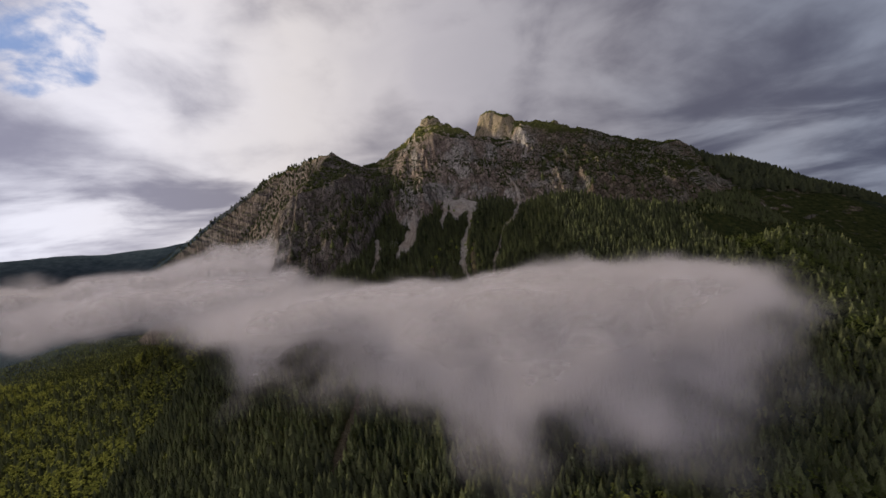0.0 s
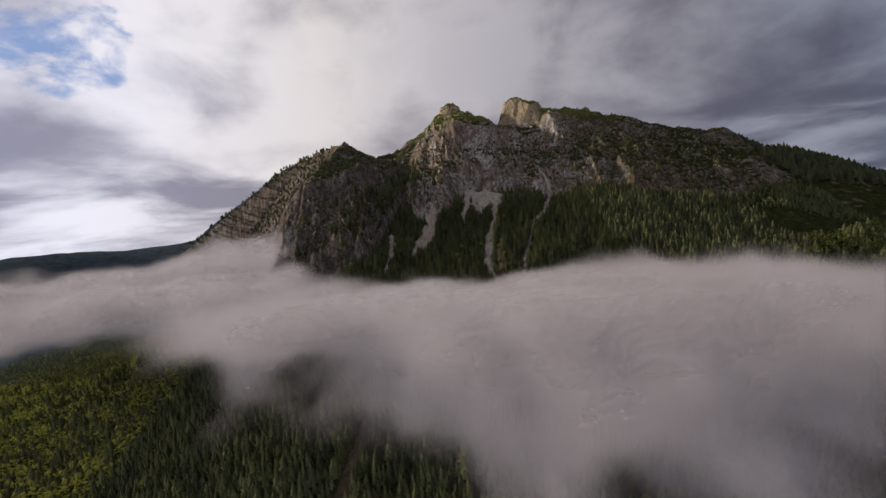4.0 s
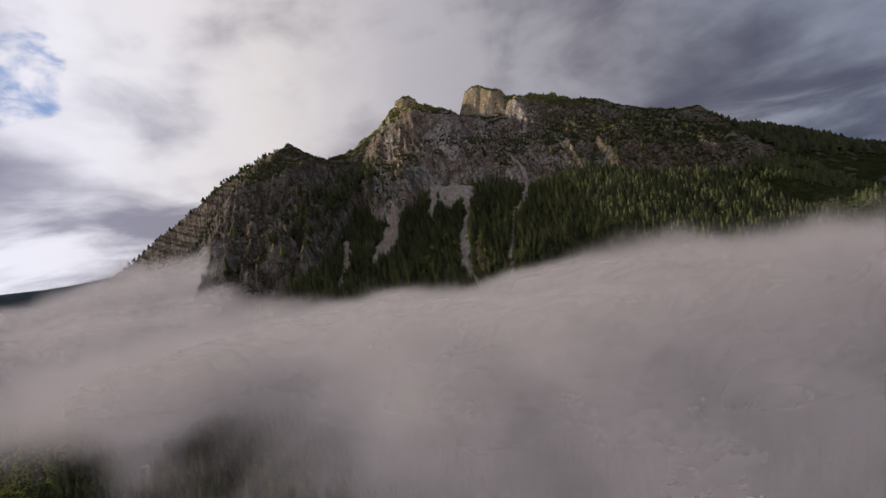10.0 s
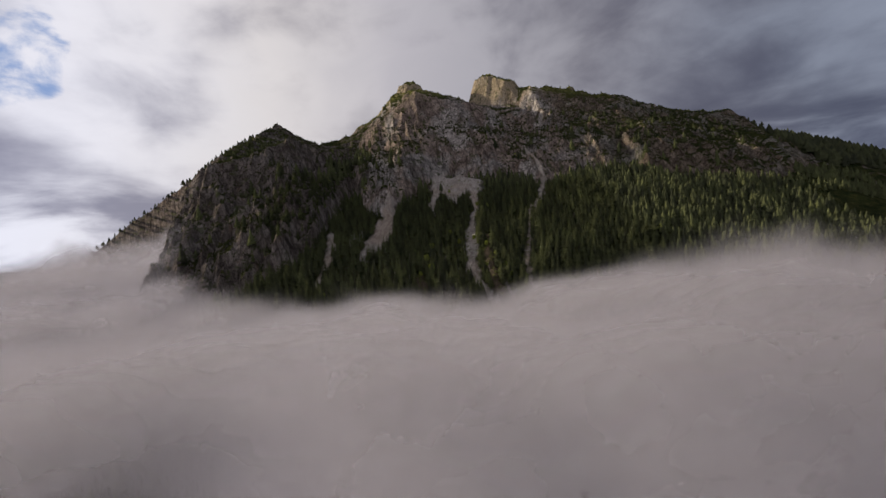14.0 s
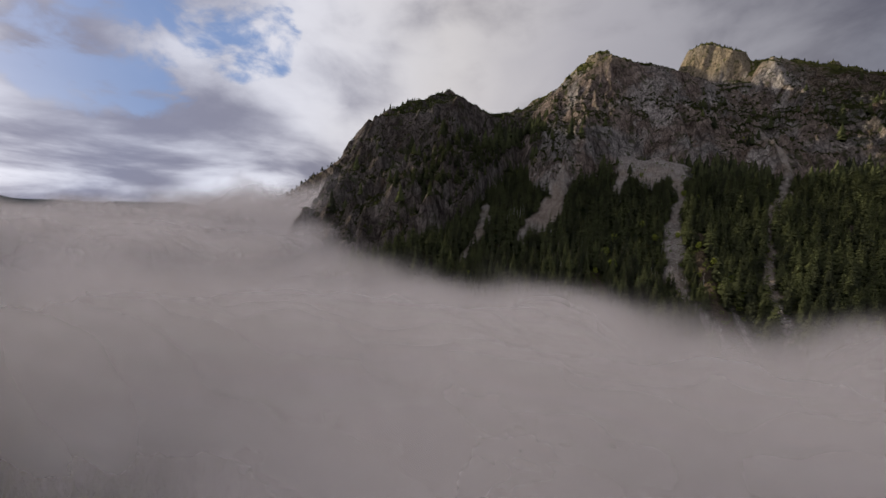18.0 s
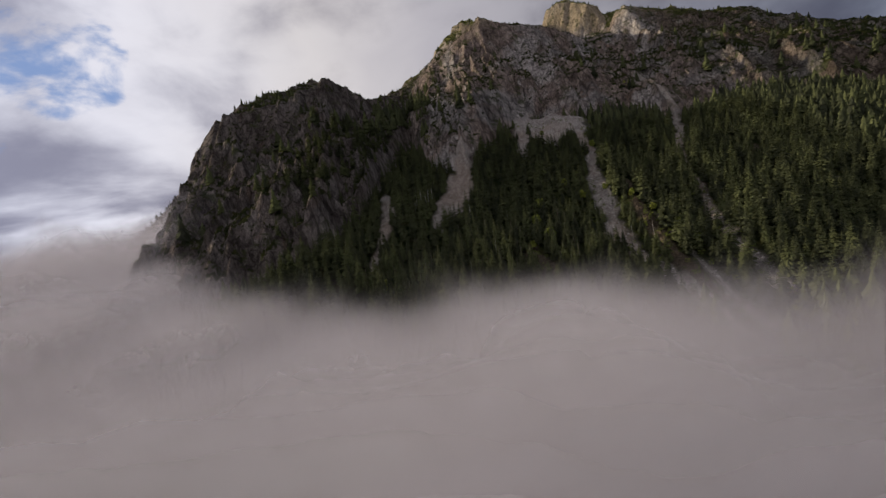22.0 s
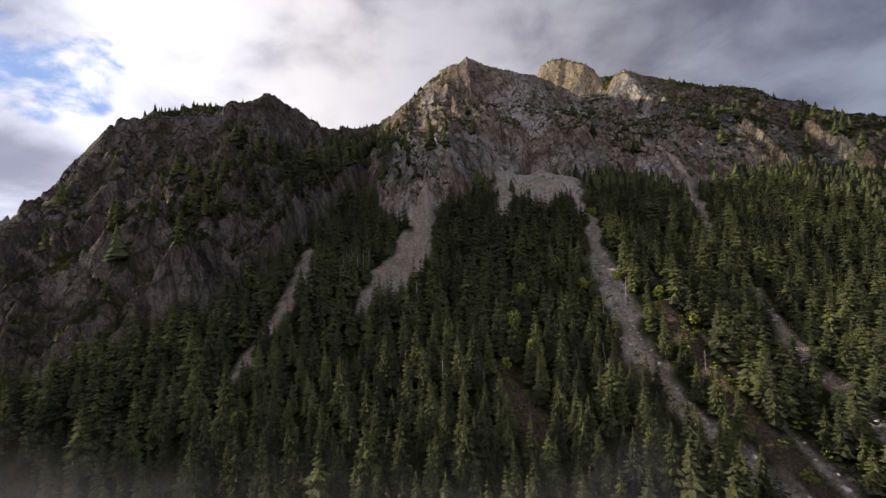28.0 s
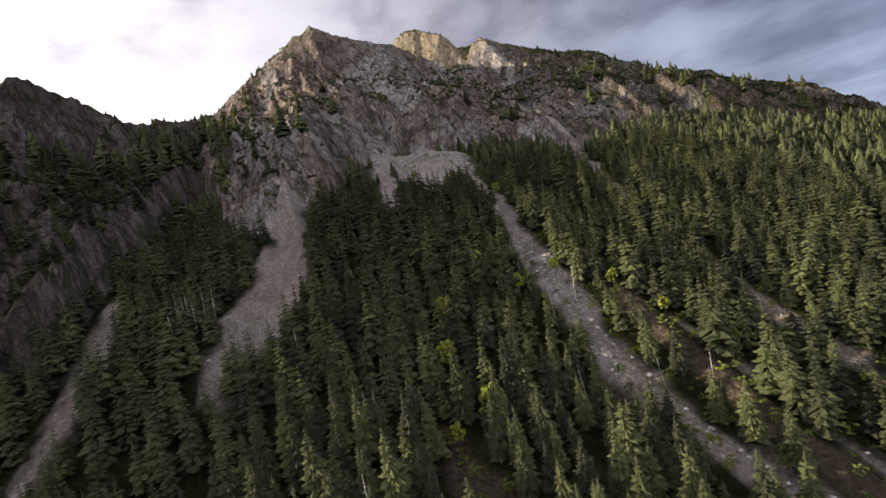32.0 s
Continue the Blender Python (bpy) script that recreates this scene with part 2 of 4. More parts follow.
# runs of broken stone below the cliffs: x, y, half width
SCREE_MAIN = [(222, 1130, 10), (212, 1080, 8), (205, 1030, 5.5), (203, 1000, 5.5), (186, 949, 7), (178, 900, 7), (171, 855, 5.5), (173, 825, 5), (179, 795, 6.5), (190, 720, 10)]
SCREE_SIDE = [(206, 860, 1), (206, 840, 2.5), (204, 800, 3), (210, 720, 5)]
SCREE_TOP = [(150, 1132, 15), (186, 1128, 24), (222, 1116, 14)]
SCREE_FINGER = [(148, 1130, 11), (133, 1050, 6), (130, 1000, 3)]
SCREE_TONGUE = [(184, 1128, 30), (178, 1092, 24), (172, 1062, 12), (166, 1035, 3)]
SCREE_LEFT = [(58, 1046, 7), (46, 980, 15), (33, 930, 13), (22, 895, 5)]
SCREE_RAVINE = [(-40, 1015, 1.5), (-40, 980, 4.5), (-30, 939, 5), (-28, 882, 6), (-36, 835, 3)]
SCREE_GULLY = [(346, 1196, 3), (352, 1166, 6), (359, 1132, 4), (352, 1104, 5), (320, 1033, 4), (284, 965, 3), (262, 900, 2), (238, 830, 2.5), (228, 760, 4)]


def scree_at(x, y):
    x, y = np.asarray(x, float), np.asarray(y, float)
    d = along(x, y, SCREE_MAIN)
    for line in (SCREE_SIDE, SCREE_TOP, SCREE_FINGER, SCREE_TONGUE, SCREE_LEFT, SCREE_RAVINE, SCREE_GULLY):
        d = np.minimum(d, along(x, y, line))
    return 1 - smooth(d + 7 * fbm(x / 9, y / 14, 4, 80), -2.5, 3.5)


BRUSH = [(98, 850, 4), (99, 826, 9), (104, 795, 7)]
BRUSH_SIDE = [(203, 905, 2), (195, 860, 4), (191, 815, 6), (199, 740, 8)]
BRUSH_LOW = [(-8, 560, 3), (-20, 470, 7), (-34, 420, 5)]


def brush_at(x, y):
    """Slides overgrown with brown scrub."""
    x, y = np.asarray(x, float), np.asarray(y, float)
    d = np.minimum(np.minimum(along(x, y, BRUSH), along(x, y, BRUSH_SIDE)), along(x, y, BRUSH_LOW))
    return 1 - smooth(d + 5 * fbm(x / 11, y / 15, 3, 81), -2.0, 3.0)


# where the cliffs show pale fresh rock: x, y, radius
PALE = [(187, 1257, 34), (214, 1222, 24), (200, 1290, 18), (447, 1384, 22), (424, 1345, 12), (33, 1030, 15), (24, 1004, 12), (908, 1254, 26), (938, 1246, 20), (872, 1262, 16),
        (-118, 918, 9), (-82, 935, 9), (-85, 895, 9), (-164, 976, 9), (-270, 1003, 9), (-160, 893, 9), (330, 1150, 12), (336, 1128, 9)]


def pale_at(x, y):
    out = np.zeros_like(x)
    for px, py, pr in PALE:
        out = np.maximum(out, 1 - smooth(np.hypot(x - px, y - py) / pr + 0.7 * fbm(x / 16, y / 22, 4, 83), 0.6, 1.25))
    return out


def height(x, y):
    x, y = np.asarray(x, float), np.asarray(y, float)
    warp = 12 * fbm(x / 60, y / 60, 3, 3)
    xs = x + warp * 0.6
    yf, yl, yt = (np.interp(xs, ACROSS, a) for a in (FOOT_Y, LIP_Y, TOP_Y))
    zl, zt = np.interp(xs, ACROSS, LIP_Z), np.interp(xs, ACROSS, TOP_Z)
    low = base_slope(x, np.minimum(y, np.maximum(yf, 1000)))
    zf = base_slope(x, yf)
    t = np.clip((y - yf) / (yl - yf), 0, 1)
    up = np.where(y < yl, zf + (zl - zf) * (t + 0.07 * np.sin(t * 6.283)), 0)
    top = zl + (zt - zl) * np.clip((y - yl) / (yt - yl), 0, 1) ** 0.9
    up = np.where(y >= yl, top, up)
    up = np.where(y > yt, zt - (y - yt) * 0.55, up)
    west = -275 - 0.68 * np.clip(y - 985, 0, 185)
    side = x + 7 * fbm(y / 20, x / 40, 3, 37) + 0.55 * np.clip(y - 1050, 0, 650) - 0.74 * np.clip(1050 - y, 0, 170)
    up = np.maximum(low, np.minimum(up, np.interp(side, SIDE_AT, SIDE_Z)))
    h = np.where(y < yf, low, np.maximum(up, np.where(y > yf + 60, 66, low)))
    c = cliff_part(x, y) * smooth(x, west - 45, west - 5)
    crag = 16 * ridged(x / 52 + 0.3 * fbm(x / 40, y / 40, 2, 20), y / 190, 3, 21) + 5 * fbm(x / 15, y / 34, 4, 22) + 6 * ridged(x / 13, y / 75, 3, 28)
    wx, wy = x + 7 * fbm(x / 13, y / 17, 3, 23), y + 9 * fbm(x / 16, y / 14, 3, 24)
    block = (4.5 + 7 * smooth(-x, 0, 80)) * (hash01(np.floor(wx / 11), np.floor(wy / 21), 25) - 0.5) + 4 * (hash01(np.floor(wx / 5), np.floor(wy / 9), 26) - 0.5)
    bluff = smooth(-x, 0, 90)
    crag = crag + (4 + 9 * bluff) * ridged((x + 5 * fbm(x / 20, y / 25, 2, 30)) / 19, y / 150, 2, 29) + 14 * bluff * ridged(x / 34 + y / 260, y / 120, 3, 31)
    h = h + c * (crag + block) * (1 - 0.6 * smooth(y, yl - 45, yl))
    fan = along(x, y, SCREE_TOP)
    h = h + 15 * (1 - smooth(fan, -16, 26))
    upper = smooth(y, yl - 5, yl + 25) * smooth(x, -460, -380)
    h = h + upper * (14 * ridged(x / 55, y / 70, 4, 33) - 7 + 5 * fbm(x / 17, y / 17, 3, 34))
    # the rock knoll of the summit, and the smaller heads beside it
    for kx, ky, kr, kz in KNOLLS:
        d = np.hypot((x - kx) / kr, (y - ky) / (kr * 0.95)) + 0.10 * fbm(x / 22, y / 22, 3, 36)
        knob = kz - 34 * d ** 2 - 55 * np.maximum(d - 0.7, 0) + 5 * fbm(x / 12, y / 12, 3, 38) - np.where(d > 2.0, 400, 0)
        h = np.where(y > yl - 20, np.maximum(h, knob + 4 * (hash01(np.floor(wx / 9), np.floor(wy / 9), 27) - 0.5)), h)
    # wedges of pale rock under the two highest heads: sheer faces to the south-west
    for hx, hy, hz, run in ((362, 1540, 826, 42), (430, 1428, 746, 16)):
        s = (x - hx) * 0.8 + (y - hy) * 0.6 + 4 * fbm(x / 14, y / 14, 3, 39)
        w = (x - hx) * 0.6 - (y - hy) * 0.8
        wedge = hz - 1.9 * np.maximum(-s, 0) - 0.5 * np.maximum(s - 25, 0) - 0.62 * np.maximum(w, 0) - 0.9 * np.maximum(w - run, 0) - 1.3 * np.maximum(-w - 12, 0)
        h = np.where((np.abs(s - 10) < 90) & (np.abs(w - 50) < 100), np.maximum(h, wedge), h)
    far = np.maximum(np.maximum(roof(x, y, BACK_RIDGE, 1.45, 0.6), roof(x, y, SADDLE_RIDGE, 0.75, 0.6)), roof(x, y, RIGHT_RIDGE, 0.5, 0.5)) + 14 * ridged(x / 120, y / 120, 4, 50) + 5 * fbm(x / 30, y / 30, 3, 51) - 6
    h = np.maximum(h, far)
    d = np.hypot(x, y)
    hills = smooth(d, 2900, 4100) * (1 - smooth(x, 0, 900)) * (430 + 60 * fbm(x / 700, y / 700, 4, 60) - 66)
    return np.maximum(h, 66 + 6 * fbm(x / 200, y / 200, 3, 61) + hills)


def spread(stops):
    """Grid lines between stops of (place, spacing after it)."""
    out = []
    for (a, s), (b, _) in zip(stops, stops[1:]):
        out += list(np.linspace(a, b, max(2, int(round((b - a) / s)) + 1))[:-1])
    return np.array(out + [stops[-1][0]])


def sheet(name, xs, ys, material, parent=None):
    gx, gy = np.meshgrid(xs, ys)
    z = height(gx, gy)
    nx, ny = len(xs), len(ys)
    co = np.stack([gx, gy, z], -1).reshape(-1, 3)
    i = (np.arange(ny - 1)[:, None] * nx + np.arange(nx - 1)[None]).ravel()
    quads = np.stack([i, i + 1, i + nx + 1, i + nx], 1)
    ob = raw_mesh(name, co, quads, material, parent)
    at = ob.data.attributes.new("scree", "FLOAT", "POINT")
    at.data.foreach_set("value", scree_at(gx, gy).ravel().astype(np.float32))
    at = ob.data.attributes.new("pale", "FLOAT", "POINT")
    at.data.foreach_set("value", pale_at(gx, gy).ravel().astype(np.float32))
    at = ob.data.attributes.new("brush", "FLOAT", "POINT")
    at.data.foreach_set("value", brush_at(gx, gy).ravel().astype(np.float32))
    return ob


def raw_mesh(name, co, faces, material, parent=None, smooth_faces=True):
    co, faces = np.asarray(co, np.float32), np.asarray(faces, np.int32)
    me = bpy.data.meshes.new(name)
    k = faces.shape[1]
    me.vertices.add(len(co))
    me.vertices.foreach_set("co", co.ravel())
    me.loops.add(faces.size)
    me.loops.foreach_set("vertex_index", faces.ravel())
    me.polygons.add(len(faces))
    me.polygons.foreach_set("loop_start", np.arange(0, faces.size, k, dtype=np.int32))
    me.polygons.foreach_set("loop_total", np.full(len(faces), k, np.int32))
    me.polygons.foreach_set("use_smooth", np.full(len(faces), smooth_faces))
    me.update(calc_edges=True)
    me.materials.append(material)
    ob = new(name, me)
    if parent:
        ob.parent = parent
    return ob


def material(name):
    m = bpy.data.materials.new(name)
    m.use_nodes = True
    return m, Nodes(m.node_tree)


def finish(m, n, shader):
    o = n.add("ShaderNodeOutputMaterial")
    n.tree.links.new(shader, o.inputs[0])
    return m


def terrain_material():
    m, n = material("mountain_ground")
    g = n.add("ShaderNodeNewGeometry")
    pos = g.outputs["Position"]
    up = n.add("ShaderNodeSeparateXYZ", None, Vector=g.outputs["Normal"]).outputs[2]
    px = n.add("ShaderNodeSeparateXYZ", None, Vector=pos).outputs[0]
    warm = n.noise(pos, 0.011, 4, 0.55, 0.4)
    rock_n = n.noise(n.scaled(pos, (1.0, 1.0, 0.22)), 0.042, 9, 0.64, 0.5)
    rock_f = n.noise(n.scaled(pos, (1.0, 1.0, 0.5)), 0.32, 9, 0.70)
    grain = n.noise(pos, 0.9, 5, 0.7)
    # the western bluff's rock is coloured darker, in place of the shade on it
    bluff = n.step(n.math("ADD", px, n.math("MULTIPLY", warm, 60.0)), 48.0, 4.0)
    pz = n.add("ShaderNodeSeparateXYZ", None, Vector=pos).outputs[2]
    streak = n.noise(n.scaled(pos, (1.0, 1.0, 0.10)), 0.16, 6, 0.62, 0.3)
    grey = n.ramp(rock_n, [(0.30, (0.115, 0.108, 0.103)), (0.46, (0.240, 0.227, 0.218)), (0.60, (0.365, 0.348, 0.336)), (0.76, (0.53, 0.51, 0.495))])
    brown = n.ramp(rock_n, [(0.30, (0.098, 0.079, 0.068)), (0.46, (0.212, 0.172, 0.149)), (0.60, (0.325, 0.268, 0.234)), (0.76, (0.48, 0.41, 0.36))])
    rock = n.mix(n.math("MULTIPLY", n.step(warm, 0.38, 0.54), n.math("SUBTRACT", 1.0, n.math("MULTIPLY", bluff, 0.65))), grey, brown)
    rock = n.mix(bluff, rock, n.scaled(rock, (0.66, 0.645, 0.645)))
    # pale fresh faces where rock has fallen
    pale = n.add("ShaderNodeAttribute", {"attribute_name": "pale"}).outputs["Fac"]
    rock = n.mix(n.math("MULTIPLY", n.math("MULTIPLY", pale, n.math("SUBTRACT", 1.0, n.math("MULTIPLY", bluff, 0.6))), n.step(rock_f, 0.32, 0.5)), rock, n.mix(rock_f, (0.26, 0.24, 0.225), (0.60, 0.565, 0.54)))
    fresh = n.math("MULTIPLY", n.step(n.noise(n.scaled(pos, (1.0, 1.0, 0.6)), 0.024, 7, 0.62, 0.6), 0.59, 0.70), n.step(rock_f, 0.36, 0.54))
    rock = n.mix(n.math("MULTIPLY", fresh, n.math("SUBTRACT", 1.0, n.math("MULTIPLY", bluff, 0.72))), rock, (0.52, 0.49, 0.465))
    rust = n.step(n.noise(n.scaled(pos, (1.0, 1.0, 0.7)), 0.033, 6, 0.62, 0.8), 0.58, 0.68)
    rock = n.mix(n.math("MULTIPLY", rust, n.math("SUBTRACT", 0.7, n.math("MULTIPLY", bluff, 0.25))), rock, n.mix(rock_f, (0.09, 0.055, 0.038), (0.30, 0.215, 0.155)))
    rock = n.mix(n.math("MULTIPLY", n.step(streak, 0.56, 0.38), 0.72), rock, n.scaled(rock, (0.32, 0.32, 0.33)))
    rock = n.mix(n.math("MULTIPLY", n.step(rock_f, 0.50, 0.34), 0.6), rock, n.scaled(rock, (0.4, 0.4, 0.4)))
    rock = n.mix(n.math("MULTIPLY", n.step(grain, 0.54, 0.38), 0.55), rock, n.scaled(rock, (0.5, 0.5, 0.5)))
    # joints and cracks, mostly upright
    bent = n.add("ShaderNodeVectorMath", {"operation": "ADD"}, i0=n.scaled(pos, (1.0, 1.0, 0.36)), i1=n.scaled(n.add("ShaderNodeTexNoise", None, Vector=pos, Scale=0.09, Detail=3.0).outputs["Color"], (9.0, 9.0, 9.0))).outputs[0]
    joint = n.add("ShaderNodeTexVoronoi", {"feature": "DISTANCE_TO_EDGE"}, Vector=bent, Scale=0.075).outputs["Distance"]
    joint_f = n.add("ShaderNodeTexVoronoi", {"feature": "DISTANCE_TO_EDGE"}, Vector=bent, Scale=0.26).outputs["Distance"]
    crack = n.math("MAXIMUM", n.step(joint, 0.075, 0.01), n.math("MULTIPLY", n.step(joint_f, 0.10, 0.02), 0.6))
    rock = n.mix(n.math("MULTIPLY", crack, 0.72), rock, n.scaled(rock, (0.25, 0.25, 0.26)))
    # buff rock of the summits, with some of their sunlight put into the colour
    crest = n.step(n.math("ADD", pz, n.math("MULTIPLY", warm, 70.0)), 740.0, 800.0)
    rock = n.mix(n.math("MULTIPLY", crest, 0.65), rock, n.mix(n.step(rock_f, 0.3, 0.62), (0.075, 0.062, 0.038), (0.36, 0.305, 0.205)))
    # the bluff's shade once more, in its colour
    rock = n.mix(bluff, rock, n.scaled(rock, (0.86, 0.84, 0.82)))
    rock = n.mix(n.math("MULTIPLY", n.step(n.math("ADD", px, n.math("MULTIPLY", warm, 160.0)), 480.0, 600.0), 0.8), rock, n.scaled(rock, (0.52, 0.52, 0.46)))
    rock = n.scaled(rock, (1.0, 0.99, 0.98))
    moss = n.mix(n.math("MULTIPLY", n.step(n.noise(pos, 0.06, 7, 0.65), 0.54, 0.64), 0.8), rock, (0.04, 0.048, 0.02))
    green = n.ramp(n.noise(pos, 0.07, 7, 0.65), [(0.35, (0.012, 0.018, 0.008)), (0.55, (0.028, 0.032, 0.012)), (0.74, (0.06, 0.058, 0.022))])
    green = n.mix(n.math("MULTIPLY", crest, 0.8), green, n.ramp(n.noise(pos, 0.11, 7, 0.68), [(0.35, (0.035, 0.042, 0.014)), (0.52, (0.10, 0.105, 0.032)), (0.7, (0.21, 0.195, 0.075))]))
    soil = n.step(n.math("ADD", up, n.math("ADD", n.math("MULTIPLY", n.math("SUBTRACT", rock_n, 0.5), 0.5), n.math("MULTIPLY", crest, 0.10))), 0.66, 0.78)
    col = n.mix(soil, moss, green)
    py = n.add("ShaderNodeSeparateXYZ", None, Vector=pos).outputs[1]
    # woods turn bluer with distance: aerial haze put into the base colour
    far_haze = n.step(n.math("SQRT", n.math("ADD", n.math("MULTIPLY", n.math("SUBTRACT", px, 100.0), n.math("SUBTRACT", px, 100.0)), n.math("POWER", n.math("MAXIMUM", n.math("SUBTRACT", py, 900.0), 0.0), 2.0))), 1250.0, 1750.0)
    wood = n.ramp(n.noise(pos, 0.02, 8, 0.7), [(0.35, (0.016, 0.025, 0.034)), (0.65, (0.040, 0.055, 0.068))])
    col = n.mix(far_haze, col, wood)
    scree = n.add("ShaderNodeAttribute", {"attribute_name": "scree"}).outputs["Fac"]
    grit = n.noise(pos, 0.7, 8, 0.75)
    stones = n.ramp(grit, [(0.32, (0.135, 0.122, 0.111)), (0.5, (0.305, 0.282, 0.262)), (0.68, (0.52, 0.492, 0.466))])
    stones = n.mix(n.math("MULTIPLY", n.step(warm, 0.42, 0.58), 0.55), stones, n.mix(0.5, stones, (0.30, 0.20, 0.12)))
    stones = n.mix(n.math("MULTIPLY", n.step(n.noise(n.scaled(pos, (1.0, 0.45, 0.45)), 0.14, 5, 0.7), 0.56, 0.42), 0.55), stones, n.scaled(stones, (0.5, 0.47, 0.44)))
    brush = n.add("ShaderNodeAttribute", {"attribute_name": "brush"}).outputs["Fac"]
    col = n.mix(brush, col, n.ramp(grit, [(0.35, (0.042, 0.034, 0.025)), (0.65, (0.125, 0.10, 0.072))]))
    col = n.mix(scree, col, stones)
    high = n.math("ADD", n.math("MULTIPLY", rock_f, 1.4), n.math("MULTIPLY", rock_n, 1.3))
    high = n.math("ADD", n.math("ADD", high, n.math("MULTIPLY", streak, 0.8)), n.math("MULTIPLY", grain, 0.25))
    high = n.math("SUBTRACT", high, n.math("MULTIPLY", crack, 0.22))
    bump = n.add("ShaderNodeBump", None, Strength=1.0, Distance=7.0, Height=high)
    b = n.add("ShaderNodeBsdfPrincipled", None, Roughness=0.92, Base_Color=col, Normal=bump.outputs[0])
    b.inputs["Specular IOR Level"].default_value = 0.0
    return finish(m, n, b.outputs[0])


GROUND = terrain_material()
gx = spread([(-4600, 300), (-2200, 60), (-900, 20), (-420, 2.4), (-300, 1.8), (480, 3), (900, 9), (1300, 30), (2400, 250), (4600, 1)])
gy = spread([(-4600, 400), (-600, 60), (300, 10), (800, 1.8), (1440, 3.2), (1640, 14), (2500, 50), (3400, 100), (4600, 1)])
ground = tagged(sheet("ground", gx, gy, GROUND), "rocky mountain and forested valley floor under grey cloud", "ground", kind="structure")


# ---- the bank of low cloud: many thin veils one behind the other ----
def fog_material():
    m, n = material("cloud_veil")
    pos = n.add("ShaderNodeNewGeometry").outputs["Position"]
    dens = n.add("ShaderNodeAttribute", {"attribute_name": "thickness"}).outputs["Fac"]
    a = n.noise(n.scaled(pos, (1.0, 1.0, 1.5)), 0.0085, 6, 0.55, 0.0)
    wisp = n.noise(n.scaled(pos, (1.0, 1.0, 1.2)), 0.035, 5, 0.58, 0.0)
    a = n.math("ADD", n.math("MULTIPLY", a, 0.84), n.math("MULTIPLY", wisp, 0.16))
    d = n.math("MAXIMUM", n.math("SUBTRACT", n.math("ADD", dens, n.math("MULTIPLY", a, 1.9)), 1.10), 0.0)
    d = n.math("MULTIPLY", n.math("MULTIPLY", n.math("DIVIDE", n.math("MULTIPLY", d, d), n.math("ADD", d, 0.35)), n.step(dens, 0.05, 0.60)), 0.72)
    alpha = n.math("SUBTRACT", 1.0, n.math("POWER", 2.718, n.math("MULTIPLY", d, -1.0)))
    nor = n.add("ShaderNodeCombineXYZ", None, X=-0.5, Y=-0.2, Z=0.84).outputs[0]
    dif = n.add("ShaderNodeBsdfDiffuse", None, Color=(0.715, 0.69, 0.73, 1), Normal=nor).outputs[0]
    through_it = n.add("ShaderNodeCombineXYZ", None, X=0.77, Y=-0.55, Z=-0.3).outputs[0]
    tra = n.add("ShaderNodeBsdfTranslucent", None, Color=(0.715, 0.69, 0.73, 1), Normal=through_it).outputs[0]
    lit = n.add("ShaderNodeMixShader", None, Fac=0.10, i1=dif, i2=tra).outputs[0]
    clear = n.add("ShaderNodeBsdfTransparent").outputs[0]
    return finish(m, n, n.add("ShaderNodeMixShader", None, Fac=alpha, i1=clear, i2=lit).outputs[0])


def fog_density(x, y, z):
    """How thick the cloud is at a place, about 0 to 1."""
    low = base_slope(x, y)
    top = np.interp(y, [350, 450, 550, 650, 720, 790, 830], [378, 370, 360, 347, 333, 320, 314]) - 12 * smooth(x, 380, 560)
    top = top + 26 * np.exp(-(((x + 95) / 80) ** 2 + ((y - 735) / 65) ** 2)) + 30 * smooth(-x, 150, 270) * smooth(y, 640, 760)
    top = top - 34 * smooth(x, 110, 180) * (1 - smooth(x, 300, 420)) * smooth(y, 670, 730)
    top = top + 30 * fbm(x / 70 + z / 160, y / 60 + z / 110, 5, 70, 0.6)
    main = smooth(x, -370, -140) * (1 - smooth(x + 90 * fbm(y / 90, z / 60, 3, 71), 450, 680))
    near = np.interp(x, [-360, -240, -60, 80, 200, 500, 760], [600, 560, 500, 420, 340, 350, 480]) + 75 * fbm(x / 80, z / 55, 4, 72)
    near = near - 150 * smooth(z, 292, 332) * smooth(-x, -40, 120)
    main = main * smooth(y, near - 100, near + 110) * (1 - smooth(y + 24 * fbm(x / 60, z / 60, 3, 73), 790, 850))
    main = main * (1 - smooth(z, top - 42, top + 26)) * (0.35 + 0.65 * smooth(z - low, np.where(y < 600, 5, -10), np.where(y < 600, 110, 45)))
    main = main * (1 - 0.48 * smooth(y, 590, 700) * smooth(x, -170, -30))
    # clear air along the line of the flight
    main = main * (1 - smooth(z, 344, 364) * (1 - smooth(np.abs(x - 85), 110, 240)) * (1 - smooth(y, 600, 700)))
    main = main * (1 + 0.4 * smooth(x, -80, 40) * (1 - smooth(x, 260, 400)) * smooth(y, 480, 560))
    tongue = smooth(x, -1500, -1000) * (1 - smooth(x, -320, -170)) * smooth(y, 760, 900) * (1 - smooth(y, 1080, 1180))
    zc = np.interp(x, [-1500, -1000, -600, -380, -250], [335, 338, 345, 372, 385]) + 46 * fbm(x / 120, y / 120 + z / 160, 4, 74)
    tongue = tongue * np.clip(1.2 - ((z - zc) / 60) ** 2, 0, 1)
    layer = smooth(x, -950, -620) * (1 - smooth(x, -260, -90)) * smooth(y, 570, 720) * (1 - smooth(y, 860, 960))
    layer = layer * np.clip(1.15 - ((z - 318 - 40 * fbm(x / 110, y / 110 + z / 140, 4, 76)) / 48) ** 2, 0, 1)
    return np.maximum(np.maximum(main, tongue), layer)


FOG = fog_material()


